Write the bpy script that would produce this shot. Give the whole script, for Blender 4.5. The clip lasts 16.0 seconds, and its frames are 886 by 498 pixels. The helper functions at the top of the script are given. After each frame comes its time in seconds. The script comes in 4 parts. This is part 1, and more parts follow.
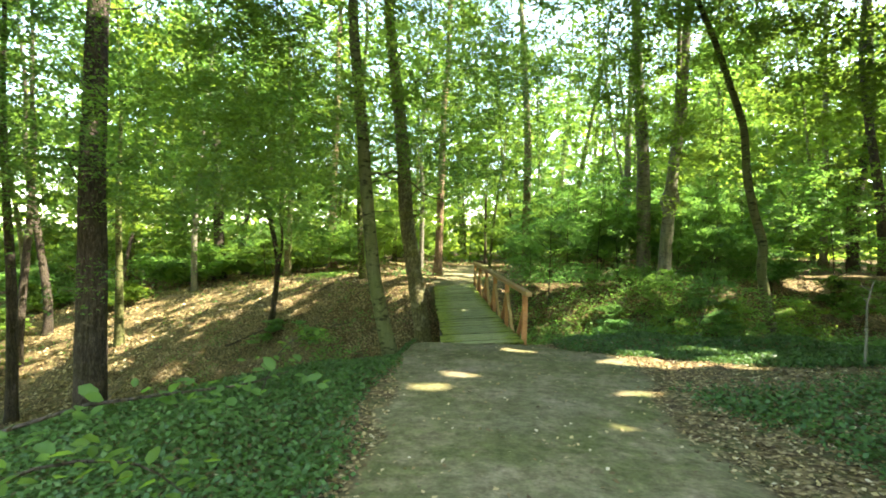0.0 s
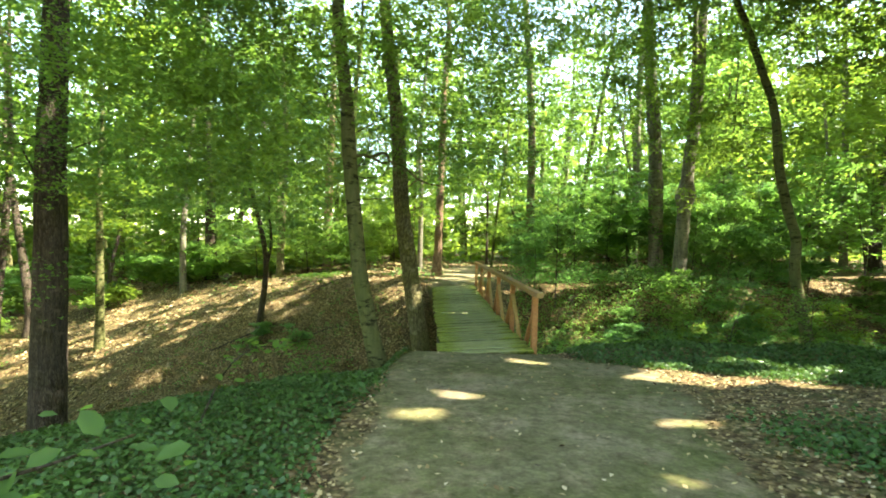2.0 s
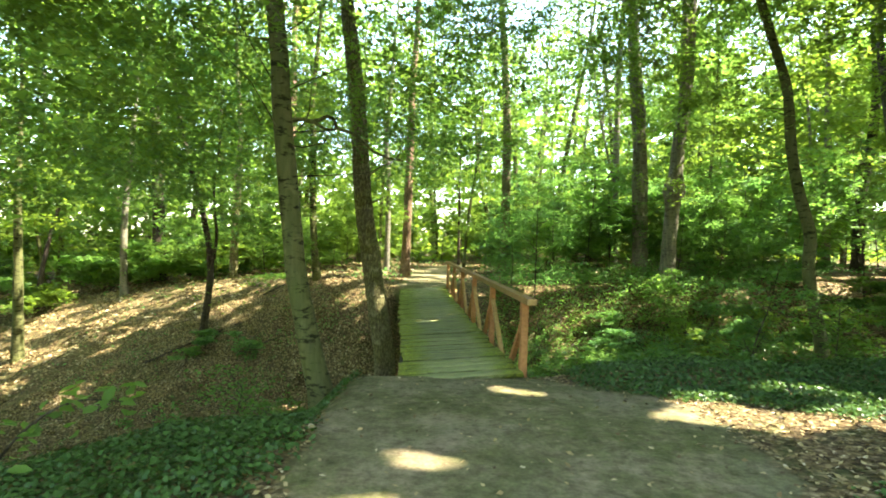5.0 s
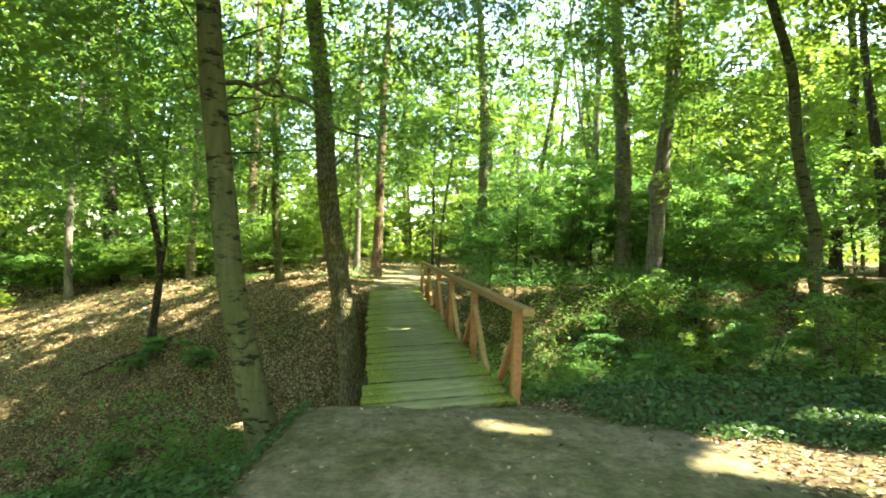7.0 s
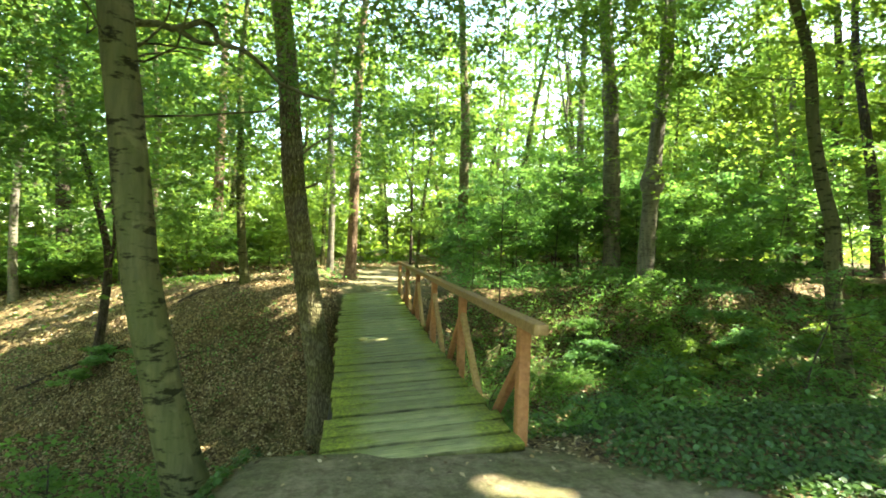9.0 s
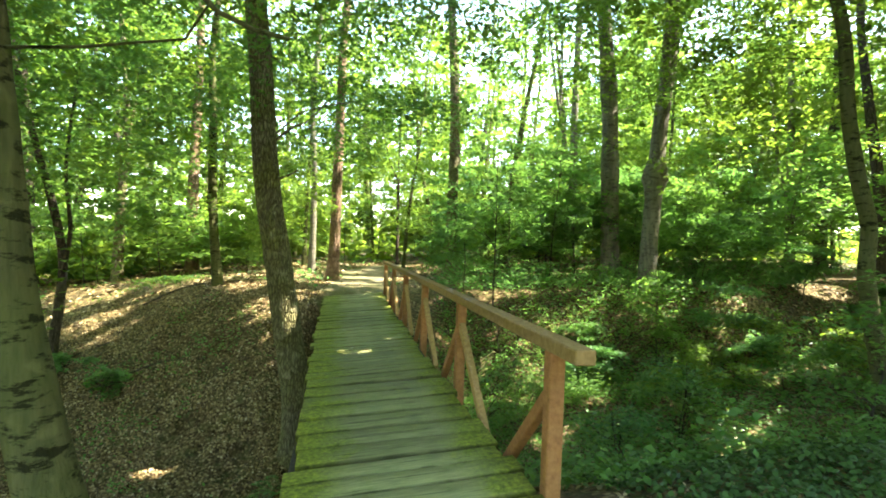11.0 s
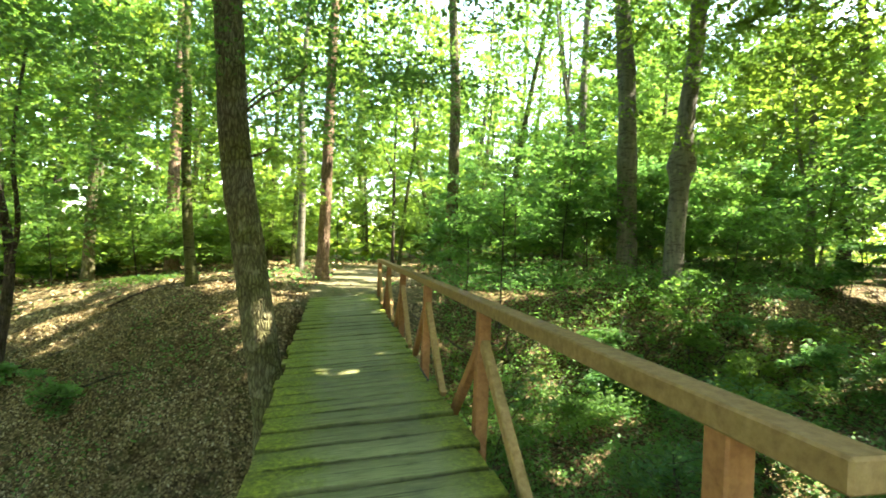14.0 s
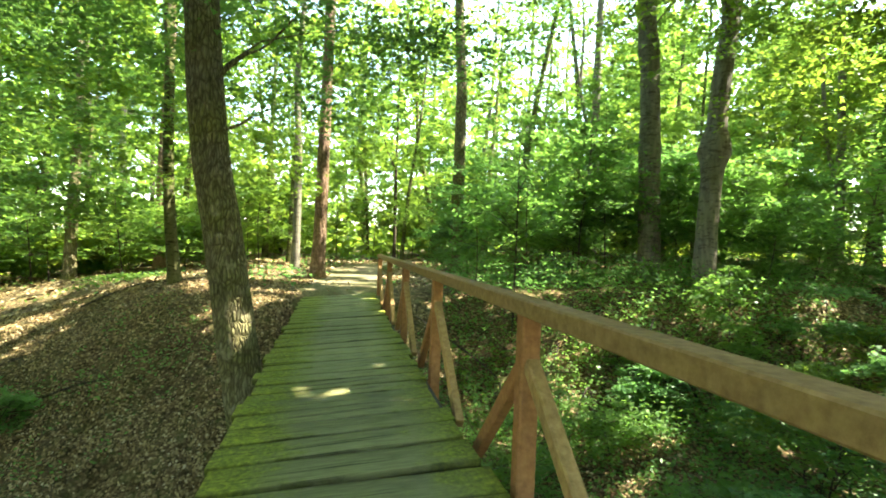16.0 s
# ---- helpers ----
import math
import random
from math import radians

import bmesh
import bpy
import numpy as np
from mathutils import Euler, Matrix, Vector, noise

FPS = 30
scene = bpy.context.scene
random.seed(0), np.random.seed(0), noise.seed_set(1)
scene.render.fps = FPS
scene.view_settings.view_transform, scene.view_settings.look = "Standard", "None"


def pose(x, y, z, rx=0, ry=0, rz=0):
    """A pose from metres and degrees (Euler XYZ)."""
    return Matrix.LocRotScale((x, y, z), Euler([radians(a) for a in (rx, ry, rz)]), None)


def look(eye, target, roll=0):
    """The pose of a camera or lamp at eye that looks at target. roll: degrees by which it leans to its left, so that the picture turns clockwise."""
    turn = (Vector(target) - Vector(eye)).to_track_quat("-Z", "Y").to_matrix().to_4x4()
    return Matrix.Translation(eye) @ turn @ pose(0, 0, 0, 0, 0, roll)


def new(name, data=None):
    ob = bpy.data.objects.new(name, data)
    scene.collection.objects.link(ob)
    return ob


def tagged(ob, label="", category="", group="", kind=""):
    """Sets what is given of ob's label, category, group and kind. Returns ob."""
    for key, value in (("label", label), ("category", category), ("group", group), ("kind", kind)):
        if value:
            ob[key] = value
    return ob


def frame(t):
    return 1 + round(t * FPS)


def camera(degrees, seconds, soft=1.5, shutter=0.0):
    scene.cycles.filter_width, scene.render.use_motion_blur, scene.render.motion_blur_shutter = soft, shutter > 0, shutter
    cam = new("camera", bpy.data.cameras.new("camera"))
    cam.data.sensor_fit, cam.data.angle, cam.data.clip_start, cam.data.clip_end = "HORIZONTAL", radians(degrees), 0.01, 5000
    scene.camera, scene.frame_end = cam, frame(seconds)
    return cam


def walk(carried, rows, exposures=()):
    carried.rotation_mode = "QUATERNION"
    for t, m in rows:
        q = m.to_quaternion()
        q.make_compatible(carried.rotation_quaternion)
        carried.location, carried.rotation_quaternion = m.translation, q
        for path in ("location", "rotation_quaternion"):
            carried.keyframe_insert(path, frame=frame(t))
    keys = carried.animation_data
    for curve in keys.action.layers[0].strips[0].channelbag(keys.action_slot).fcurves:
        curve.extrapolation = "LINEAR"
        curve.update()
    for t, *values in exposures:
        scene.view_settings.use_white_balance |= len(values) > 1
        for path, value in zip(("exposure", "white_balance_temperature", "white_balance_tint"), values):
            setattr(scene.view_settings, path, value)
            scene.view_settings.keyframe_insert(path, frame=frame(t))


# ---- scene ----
cam = camera(82.8, 16.0, soft=1.85)
# seconds, x, y, z, yaw, pitch, lean
PATH = [
    (0, -0.801, 0.099, 1.967, -0.83, -1.00, -1.59),
    (0.5, -0.775, 0.453, 1.922, -0.56, -0.95, -1.61),
    (1, -0.750, 0.798, 1.881, -0.45, -0.90, -1.64),
    (1.5, -0.726, 1.136, 1.844, -0.51, -0.85, -1.66),
    (2, -0.702, 1.470, 1.812, -0.71, -0.81, -1.68),
    (2.5, -0.679, 1.801, 1.783, -1.03, -0.77, -1.70),
    (3, -0.657, 2.131, 1.758, -1.47, -0.74, -1.72),
    (3.5, -0.635, 2.460, 1.736, -2.01, -0.71, -1.74),
    (4, -0.614, 2.787, 1.717, -2.62, -0.67, -1.76),
    (4.7, -0.584, 3.245, 1.694, -3.58, -0.64, -1.79),
    (5.4, -0.555, 3.701, 1.675, -4.62, -0.60, -1.82),
    (6, -0.530, 4.090, 1.661, -5.54, -0.57, -1.85),
    (6.5, -0.509, 4.412, 1.651, -6.29, -0.55, -1.87),
    (7, -0.487, 4.730, 1.642, -7.04, -0.53, -1.89),
    (7.5, -0.466, 5.045, 1.634, -7.75, -0.52, -1.91),
    (8, -0.444, 5.356, 1.626, -8.42, -0.50, -1.93),
    (8.5, -0.422, 5.662, 1.617, -9.05, -0.49, -1.96),
    (9, -0.399, 5.963, 1.609, -9.61, -0.47, -1.98),
    (9.5, -0.375, 6.258, 1.600, -10.11, -0.46, -2.00),
    (10.1, -0.346, 6.605, 1.587, -10.62, -0.45, -2.02),
    (10.7, -0.315, 6.944, 1.573, -11.03, -0.44, -2.05),
    (11.3, -0.284, 7.276, 1.557, -11.34, -0.43, -2.08),
    (12, -0.244, 7.657, 1.533, -11.58, -0.41, -2.11),
    (12.5, -0.215, 7.928, 1.514, -11.68, -0.41, -2.13),
    (13, -0.184, 8.200, 1.491, -11.73, -0.40, -2.15),
    (13.5, -0.152, 8.476, 1.465, -11.73, -0.39, -2.17),
    (14, -0.119, 8.759, 1.436, -11.70, -0.38, -2.19),
    (14.5, -0.083, 9.053, 1.403, -11.65, -0.38, -2.21),
    (15, -0.047, 9.362, 1.366, -11.59, -0.37, -2.23),
    (15.5, -0.008, 9.692, 1.325, -11.54, -0.36, -2.26),
    (16, 0.032, 10.050, 1.278, -11.50, -0.35, -2.28),
]
walk(cam, [(t, pose(x, y, z, 90 + pitch, lean, yaw)) for t, x, y, z, yaw, pitch, lean in PATH],
     [(0, 3.5, 7750, 3.5), (8, 3.55, 7550, 3), (16, 3.56, 7450, 3.5)])

# ---- world, sun, exposure ----
SUN_ELEV, SUN_AZ = radians(52), radians(98)      # azimuth clockwise from +y
TO_SUN = Vector((math.sin(SUN_AZ) * math.cos(SUN_ELEV), math.cos(SUN_AZ) * math.cos(SUN_ELEV), math.sin(SUN_ELEV)))
world = bpy.data.worlds.new("sky")
scene.world = world
world.use_nodes = True
wn = world.node_tree.nodes
sky = wn.new("ShaderNodeTexSky")
sky.sky_type, sky.sun_disc = "NISHITA", False
sky.sun_elevation, sky.sun_rotation = SUN_ELEV, SUN_AZ
wn["Background"].inputs["Strength"].default_value = 0.17
world.node_tree.links.new(sky.outputs["Color"], wn["Background"].inputs["Color"])
lamp = bpy.data.lights.new("sun", "SUN")
lamp.energy, lamp.angle, lamp.color = 3.7, radians(0.53), (1.0, 0.945, 0.97)
sun = new("sun", lamp)
sun.matrix_world = look(TO_SUN * 60, (0, 0, 0))


# ---- materials ----
def material(name, rough=0.8, spec=0.3):
    m = bpy.data.materials.new(name)
    m.use_nodes = True
    nt = m.node_tree
    b = nt.nodes["Principled BSDF"]
    b.inputs["Roughness"].default_value = rough
    b.inputs["Specular IOR Level"].default_value = spec
    return m, nt, b


def coords(nt, kind="Object", scale=(1, 1, 1)):
    tc = nt.nodes.new("ShaderNodeTexCoord")
    mp = nt.nodes.new("ShaderNodeMapping")
    mp.inputs["Scale"].default_value = scale
    nt.links.new(tc.outputs[kind], mp.inputs["Vector"])
    return mp.outputs["Vector"]


def noise_tex(nt, vec, scale, detail=5.0, rough=0.6):
    n = nt.nodes.new("ShaderNodeTexNoise")
    n.inputs["Scale"].default_value, n.inputs["Detail"].default_value, n.inputs["Roughness"].default_value = scale, detail, rough
    nt.links.new(vec, n.inputs["Vector"])
    return n.outputs["Fac"]


def ramp(nt, fac, stops):
    r = nt.nodes.new("ShaderNodeValToRGB")
    el = r.color_ramp.elements
    while len(el) < len(stops):
        el.new(0.5)
    for e, (p, c) in zip(el, stops):
        e.position, e.color = p, (*c, 1)
    nt.links.new(fac, r.inputs["Fac"])
    return r.outputs["Color"]


def mix(nt, fac, a, b, blend="MIX"):
    n = nt.nodes.new("ShaderNodeMix")
    n.data_type, n.blend_type = "RGBA", blend
    for key, v in (("Factor", fac), ("A", a), ("B", b)):
        sock = n.inputs[0] if key == "Factor" else n.inputs[6 if key == "A" else 7]
        if isinstance(v, bpy.types.NodeSocket):
            nt.links.new(v, sock)
        else:
            sock.default_value = v if key == "Factor" else (*v, 1)
    return n.outputs[2]


def math_node(nt, op, a, b=0.0):
    n = nt.nodes.new("ShaderNodeMath")
    n.operation, n.use_clamp = op, op in ("MULTIPLY", "ADD")
    for i, v in enumerate((a, b)):
        if isinstance(v, bpy.types.NodeSocket):
            nt.links.new(v, n.inputs[i])
        else:
            n.inputs[i].default_value = v
    return n.outputs[0]


def bump(nt, b, height, strength, distance):
    n = nt.nodes.new("ShaderNodeBump")
    n.inputs["Strength"].default_value, n.inputs["Distance"].default_value = strength, distance
    nt.links.new(height, n.inputs["Height"])
    nt.links.new(n.outputs["Normal"], b.inputs["Normal"])


def leaf_material(name, dark, light, glow, through_share=0.5, rough=0.55):
    """A leaf: reflects and lets light through; each leaf a little different."""
    m, nt, b = material(name, rough, 0.25)
    geo = nt.nodes.new("ShaderNodeNewGeometry")
    rnd = geo.outputs["Random Per Island"]
    own = nt.nodes.new("ShaderNodeObjectInfo")
    hue = ramp(nt, own.outputs["Random"], [(0.0, (0.80, 0.90, 1.10)), (0.5, (1.0, 1.0, 1.0)), (1.0, (1.16, 1.06, 0.85))])
    face = ramp(nt, rnd, [(0.0, dark), (0.55, tuple((p + q) / 2 for p, q in zip(dark, light))), (1.0, light)])
    nt.links.new(mix(nt, 1.0, face, hue, "MULTIPLY"), b.inputs["Base Color"])
    tr = nt.nodes.new("ShaderNodeBsdfTranslucent")
    back = ramp(nt, rnd, [(0.0, tuple(0.72 * c for c in glow)), (1.0, glow)])
    nt.links.new(mix(nt, 1.0, back, hue, "MULTIPLY"), tr.inputs["Color"])
    ms = nt.nodes.new("ShaderNodeMixShader")
    ms.inputs["Fac"].default_value = through_share
    nt.links.new(b.outputs[0], ms.inputs[1])
    nt.links.new(tr.outputs[0], ms.inputs[2])
    nt.links.new(ms.outputs[0], nt.nodes["Material Output"].inputs["Surface"])
    return m


LEAF = leaf_material("beech_leaf", (0.09, 0.17, 0.035), (0.13, 0.24, 0.055), (0.215, 0.36, 0.05), 0.64)
LEAF_DARK = leaf_material("hornbeam_leaf", (0.08, 0.18, 0.05), (0.125, 0.24, 0.065), (0.20, 0.40, 0.07), 0.64)
LEAF_SUN = leaf_material("maple_leaf", (0.09, 0.165, 0.035), (0.135, 0.235, 0.05), (0.228, 0.36, 0.045), 0.64)
IVY = leaf_material("ivy_leaf", (0.034, 0.078, 0.017), (0.075, 0.145, 0.03), (0.11, 0.22, 0.03), 0.28, 0.42)
WEED = leaf_material("weed_leaf", (0.05, 0.13, 0.03), (0.12, 0.25, 0.06), (0.2, 0.42, 0.07), 0.42, 0.45)


def litter_material():
    m, nt, b = material("dry_leaf", 0.75, 0.2)
    geo = nt.nodes.new("ShaderNodeNewGeometry")
    nt.links.new(ramp(nt, geo.outputs["Random Per Island"], [(0.0, (0.045, 0.029, 0.013)), (0.25, (0.13, 0.088, 0.036)), (0.55, (0.26, 0.188, 0.078)), (0.85, (0.38, 0.29, 0.135)), (1.0, (0.48, 0.395, 0.25))]), b.inputs["Base Color"])
    return m


LITTER = litter_material()


def bark_material(name, dark, light, green, ridges, moss, furrow=0.0, marks=0.0):
    """Bark: furrow: how deeply it is ridged; marks: how strongly dark cross-marks show."""
    m, nt, b = material(name, 0.9, 0.15)
    v = coords(nt, "Object", (1, 1, 0.16))
    fine = noise_tex(nt, v, ridges, 8, 0.65)
    v2 = coords(nt)
    height_out = fine
    col = ramp(nt, fine, [(0.3, dark), (0.7, light)])
    if furrow:
        vo = nt.nodes.new("ShaderNodeTexVoronoi")
        vo.feature = "DISTANCE_TO_EDGE"
        vo.inputs["Scale"].default_value = 21
        wv = nt.nodes.new("ShaderNodeVectorMath")
        wv.operation = "ADD"
        ns = nt.nodes.new("ShaderNodeTexNoise")
        ns.inputs["Scale"].default_value = 3.0
        nt.links.new(v2, ns.inputs["Vector"])
        sc = nt.nodes.new("ShaderNodeVectorMath")
        sc.operation = "SCALE"
        sc.inputs["Scale"].default_value = 0.12
        nt.links.new(ns.outputs["Color"], sc.inputs[0])
        nt.links.new(coords(nt, "Object", (1, 1, 0.28)), wv.inputs[0])
        nt.links.new(sc.outputs[0], wv.inputs[1])
        nt.links.new(wv.outputs[0], vo.inputs["Vector"])
        ridge = math_node(nt, "MULTIPLY", vo.outputs["Distance"], 2.2)
        crack = ramp(nt, ridge, [(0.0, (0.38, 0.35, 0.32)), (0.5, (1, 1, 1))])
        col = mix(nt, furrow, col, crack, "MULTIPLY")
        height_out = math_node(nt, "ADD", math_node(nt, "MULTIPLY", ridge, 0.8), math_node(nt, "MULTIPLY", fine, 0.4))
    blot = noise_tex(nt, v2, 1.3, 4, 0.6)
    mossy = ramp(nt, blot, [(0.5 - 0.2 * moss, (0, 0, 0)), (0.85 - 0.2 * moss, (0.85, 0.85, 0.85) if furrow else (0.6, 0.6, 0.6))])
    col = mix(nt, mossy, col, mix(nt, 1.0, col, tuple(min(1, 3.0 * c) for c in green), "MULTIPLY") if furrow else green)
    if marks:
        mk = ramp(nt, noise_tex(nt, coords(nt, "Object", (1, 1, 3.2)), 4.6, 5, 0.7), [(0.53, (1, 1, 1)), (0.60, (0.14, 0.13, 0.11))])
        col = mix(nt, marks, col, mk, "MULTIPLY")
    pale = ramp(nt, noise_tex(nt, v2, 5.0, 3, 0.5), [(0.62, (0, 0, 0)), (0.7, (0.3, 0.3, 0.3))])
    nt.links.new(mix(nt, pale, col, tuple(min(1, c * 1.7) for c in light)), b.inputs["Base Color"])
    bump(nt, b, height_out, 0.9, 0.06 if furrow else 0.03)
    return m


BARK_GREY = bark_material("grey_bark", (0.05, 0.049, 0.02), (0.13, 0.125, 0.052), (0.085, 0.102, 0.026), 16, 1.1, 0.0, 0.92)
BARK_BEECH = bark_material("beech_bark", (0.075, 0.068, 0.05), (0.22, 0.20, 0.145), (0.16, 0.17, 0.08), 12, 0.5, 0.0, 0.6)
BARK_OAK = bark_material("oak_bark", (0.09, 0.08, 0.045), (0.31, 0.28, 0.165), (0.30, 0.33, 0.14), 26, 0.7, 0.95)
BARK_DARK = bark_material("dark_bark", (0.03, 0.024, 0.018), (0.14, 0.11, 0.08), (0.25, 0.3, 0.15), 18, 0.3, 0.7)
BARK_PINE = bark_material("pine_bark", (0.12, 0.08, 0.05), (0.38, 0.26, 0.165), (0.3, 0.3, 0.15), 18, 0.2, 0.7)


def ground_material(name):
    m, nt, b = material(name, 0.95, 0.1)
    v = coords(nt)
    at = nt.nodes.new("ShaderNodeAttribute")
    at.attribute_name = "tread"
    fine, mid, big = noise_tex(nt, v, 28, 6, 0.7), noise_tex(nt, v, 3.5, 6, 0.65), noise_tex(nt, v, 0.5, 3, 0.5)
    # off the path: matted old leaves, each cell one leaf, with moss and bare dark soil showing
    wob = nt.nodes.new("ShaderNodeVectorMath")
    wob.operation = "MULTIPLY_ADD"
    nz = nt.nodes.new("ShaderNodeTexNoise")
    nz.inputs["Scale"].default_value = 14
    nt.links.new(v, nz.inputs["Vector"])
    nt.links.new(nz.outputs["Color"], wob.inputs[0])
    wob.inputs[1].default_value = (0.05, 0.05, 0.05)
    nt.links.new(v, wob.inputs[2])
    cell = nt.nodes.new("ShaderNodeTexVoronoi")
    cell.inputs["Scale"].default_value = 19
    nt.links.new(wob.outputs[0], cell.inputs["Vector"])
    sepc = nt.nodes.new("ShaderNodeSeparateColor")
    nt.links.new(cell.outputs["Color"], sepc.inputs[0])
    matted = ramp(nt, sepc.outputs[0], [(0.0, (0.045, 0.03, 0.015)), (0.35, (0.14, 0.095, 0.043)), (0.7, (0.225, 0.16, 0.073)), (1.0, (0.34, 0.255, 0.135))])
    matted = mix(nt, 1.0, matted, ramp(nt, cell.outputs["Distance"], [(0.25, (1, 1, 1)), (0.75, (0.4, 0.38, 0.36))]), "MULTIPLY")
    bare = ramp(nt, fine, [(0.3, (0.022, 0.016, 0.009)), (0.5, (0.055, 0.04, 0.02)), (0.7, (0.11, 0.08, 0.04))])
    soil = mix(nt, ramp(nt, noise_tex(nt, v, 1.9, 7, 0.7), [(0.53, (0, 0, 0)), (0.64, (0.85, 0.85, 0.85))]), matted, bare)
    soil = mix(nt, ramp(nt, mid, [(0.46, (0, 0, 0)), (0.68, (0.7, 0.7, 0.7))]), soil, (0.075, 0.09, 0.028))
    blotch = noise_tex(nt, v, 2.4, 8, 0.72)
    dirt = mix(nt, ramp(nt, blotch, [(0.36, (0, 0, 0)), (0.56, (0.9, 0.9, 0.9))]), (0.212, 0.172, 0.097), (0.093, 0.105, 0.033))
    dirt = mix(nt, ramp(nt, big, [(0.42, (0, 0, 0)), (0.62, (0.45, 0.45, 0.45))]), dirt, (0.25, 0.2, 0.14))
    dirt = mix(nt, ramp(nt, noise_tex(nt, v, 1.1, 6, 0.7), [(0.48, (0, 0, 0)), (0.62, (0.7, 0.7, 0.7))]), dirt, (0.10, 0.10, 0.04))
    dirt = mix(nt, 1.0, dirt, ramp(nt, noise_tex(nt, v, 8, 6, 0.72), [(0.32, (0.55, 0.53, 0.5)), (0.5, (0.95, 0.95, 0.95)), (0.68, (1.3, 1.28, 1.26))]), "MULTIPLY")
    dirt = mix(nt, 1.0, dirt, ramp(nt, fine, [(0.3, (0.72, 0.7, 0.68)), (0.7, (1.2, 1.2, 1.2))]), "MULTIPLY")
    edge = math_node(nt, "ADD", at.outputs["Fac"], math_node(nt, "MULTIPLY", math_node(nt, "SUBTRACT", blotch, 0.5), 2.6))
    mask = ramp(nt, edge, [(0.25, (0, 0, 0)), (0.7, (1, 1, 1))])
    nt.links.new(mix(nt, mask, soil, dirt), b.inputs["Base Color"])
    bump(nt, b, fine, 0.6, 0.03)
    return m


GROUND = ground_material("forest_soil")


def wood_material(name, dark, light, moss=0.0):
    m, nt, b = material(name, 0.82, 0.2)
    v = coords(nt, "Object", (1, 1, 1) if not moss else (0.12, 1, 1))
    tc = nt.nodes.new("ShaderNodeObjectInfo")
    grain = noise_tex(nt, v, 40 if moss else 22, 7, 0.65)
    col = ramp(nt, grain, [(0.3, dark), (0.7, light)])
    tint = ramp(nt, tc.outputs["Random"], [(0.0, (0.78, 0.78, 0.76)), (0.5, (0.95, 0.95, 0.93)), (1.0, (1.12, 1.12, 1.1))])
    col = mix(nt, 1.0, col, tint, "MULTIPLY")
    if moss:
        geo = nt.nodes.new("ShaderNodeNewGeometry")
        sep = nt.nodes.new("ShaderNodeSeparateXYZ")
        nt.links.new(geo.outputs["Position"], sep.inputs[0])
        side = math_node(nt, "ABSOLUTE", math_node(nt, "SUBTRACT", sep.outputs["X"], 0.17))
        n2 = noise_tex(nt, geo.outputs["Position"], 2.6, 6, 0.65)
        s = math_node(nt, "ADD", side, math_node(nt, "MULTIPLY", math_node(nt, "SUBTRACT", n2, 0.5), 1.5))
        msk = ramp(nt, s, [(0.36, (0, 0, 0)), (0.64, (0.95, 0.95, 0.95))])
        n3 = noise_tex(nt, geo.outputs["Position"], 30, 5, 0.7)
        mossc = ramp(nt, n3, [(0.3, (0.06, 0.07, 0.014)), (0.52, (0.18, 0.21, 0.025)), (0.72, (0.36, 0.39, 0.04))])
        col = mix(nt, msk, col, mossc)
        grime = noise_tex(nt, geo.outputs["Position"], 1.1, 5, 0.7)
        gen = nt.nodes.new("ShaderNodeTexCoord")
        sp = nt.nodes.new("ShaderNodeSeparateXYZ")
        nt.links.new(gen.outputs["Generated"], sp.inputs[0])
        # seam shade painted into the plank edges, along with edge dirt
        rim = math_node(nt, "ABSOLUTE", math_node(nt, "SUBTRACT", sp.outputs["Y"], 0.5))
        rim = math_node(nt, "ADD", rim, math_node(nt, "MULTIPLY", math_node(nt, "SUBTRACT", n2, 0.5), 0.35))
        col = mix(nt, 1.0, col, ramp(nt, rim, [(0.43, (1, 1, 1)), (0.51, (0.25, 0.25, 0.21))]), "MULTIPLY")
        warp = nt.nodes.new("ShaderNodeMapping")
        nt.links.new(coords(nt, "Object", (0.8, 30, 1)), warp.inputs["Vector"])
        place = nt.nodes.new("ShaderNodeCombineXYZ")
        nt.links.new(math_node(nt, "MULTIPLY", tc.outputs["Random"], 1.0), place.inputs["Z"])
        nt.links.new(place.outputs[0], warp.inputs["Location"])
        warp.inputs["Scale"].default_value = (1, 1, 40)
        split = noise_tex(nt, warp.outputs["Vector"], 1.0, 4, 0.6)
        col = mix(nt, 0.9, col, ramp(nt, split, [(0.34, (0.22, 0.22, 0.19)), (0.41, (1, 1, 1)), (0.62, (1, 1, 1)), (0.75, (1.2, 1.2, 1.18))]), "MULTIPLY")
        col = mix(nt, ramp(nt, grime, [(0.55, (0, 0, 0)), (0.75, (0.6, 0.6, 0.6))]), col, (0.10, 0.10, 0.06))
    nt.links.new(col, b.inputs["Base Color"])
    bump(nt, b, grain, 0.5, 0.01)
    return m


PLANK = wood_material("weathered_plank", (0.15, 0.155, 0.062), (0.33, 0.33, 0.145), 1.0)
RAILWOOD = wood_material("stained_rail_wood", (0.23, 0.135, 0.05), (0.42, 0.27, 0.105))
POSTWOOD = wood_material("stained_post_wood", (0.24, 0.105, 0.04), (0.43, 0.20, 0.078))
# beam colour taken near black to stand in for shade under the deck
BEAMWOOD = wood_material("shade_dark_beam_wood", (0.03, 0.027, 0.022), (0.08, 0.07, 0.055))

# ---- mesh helpers ----
rng = np.random.default_rng(7)


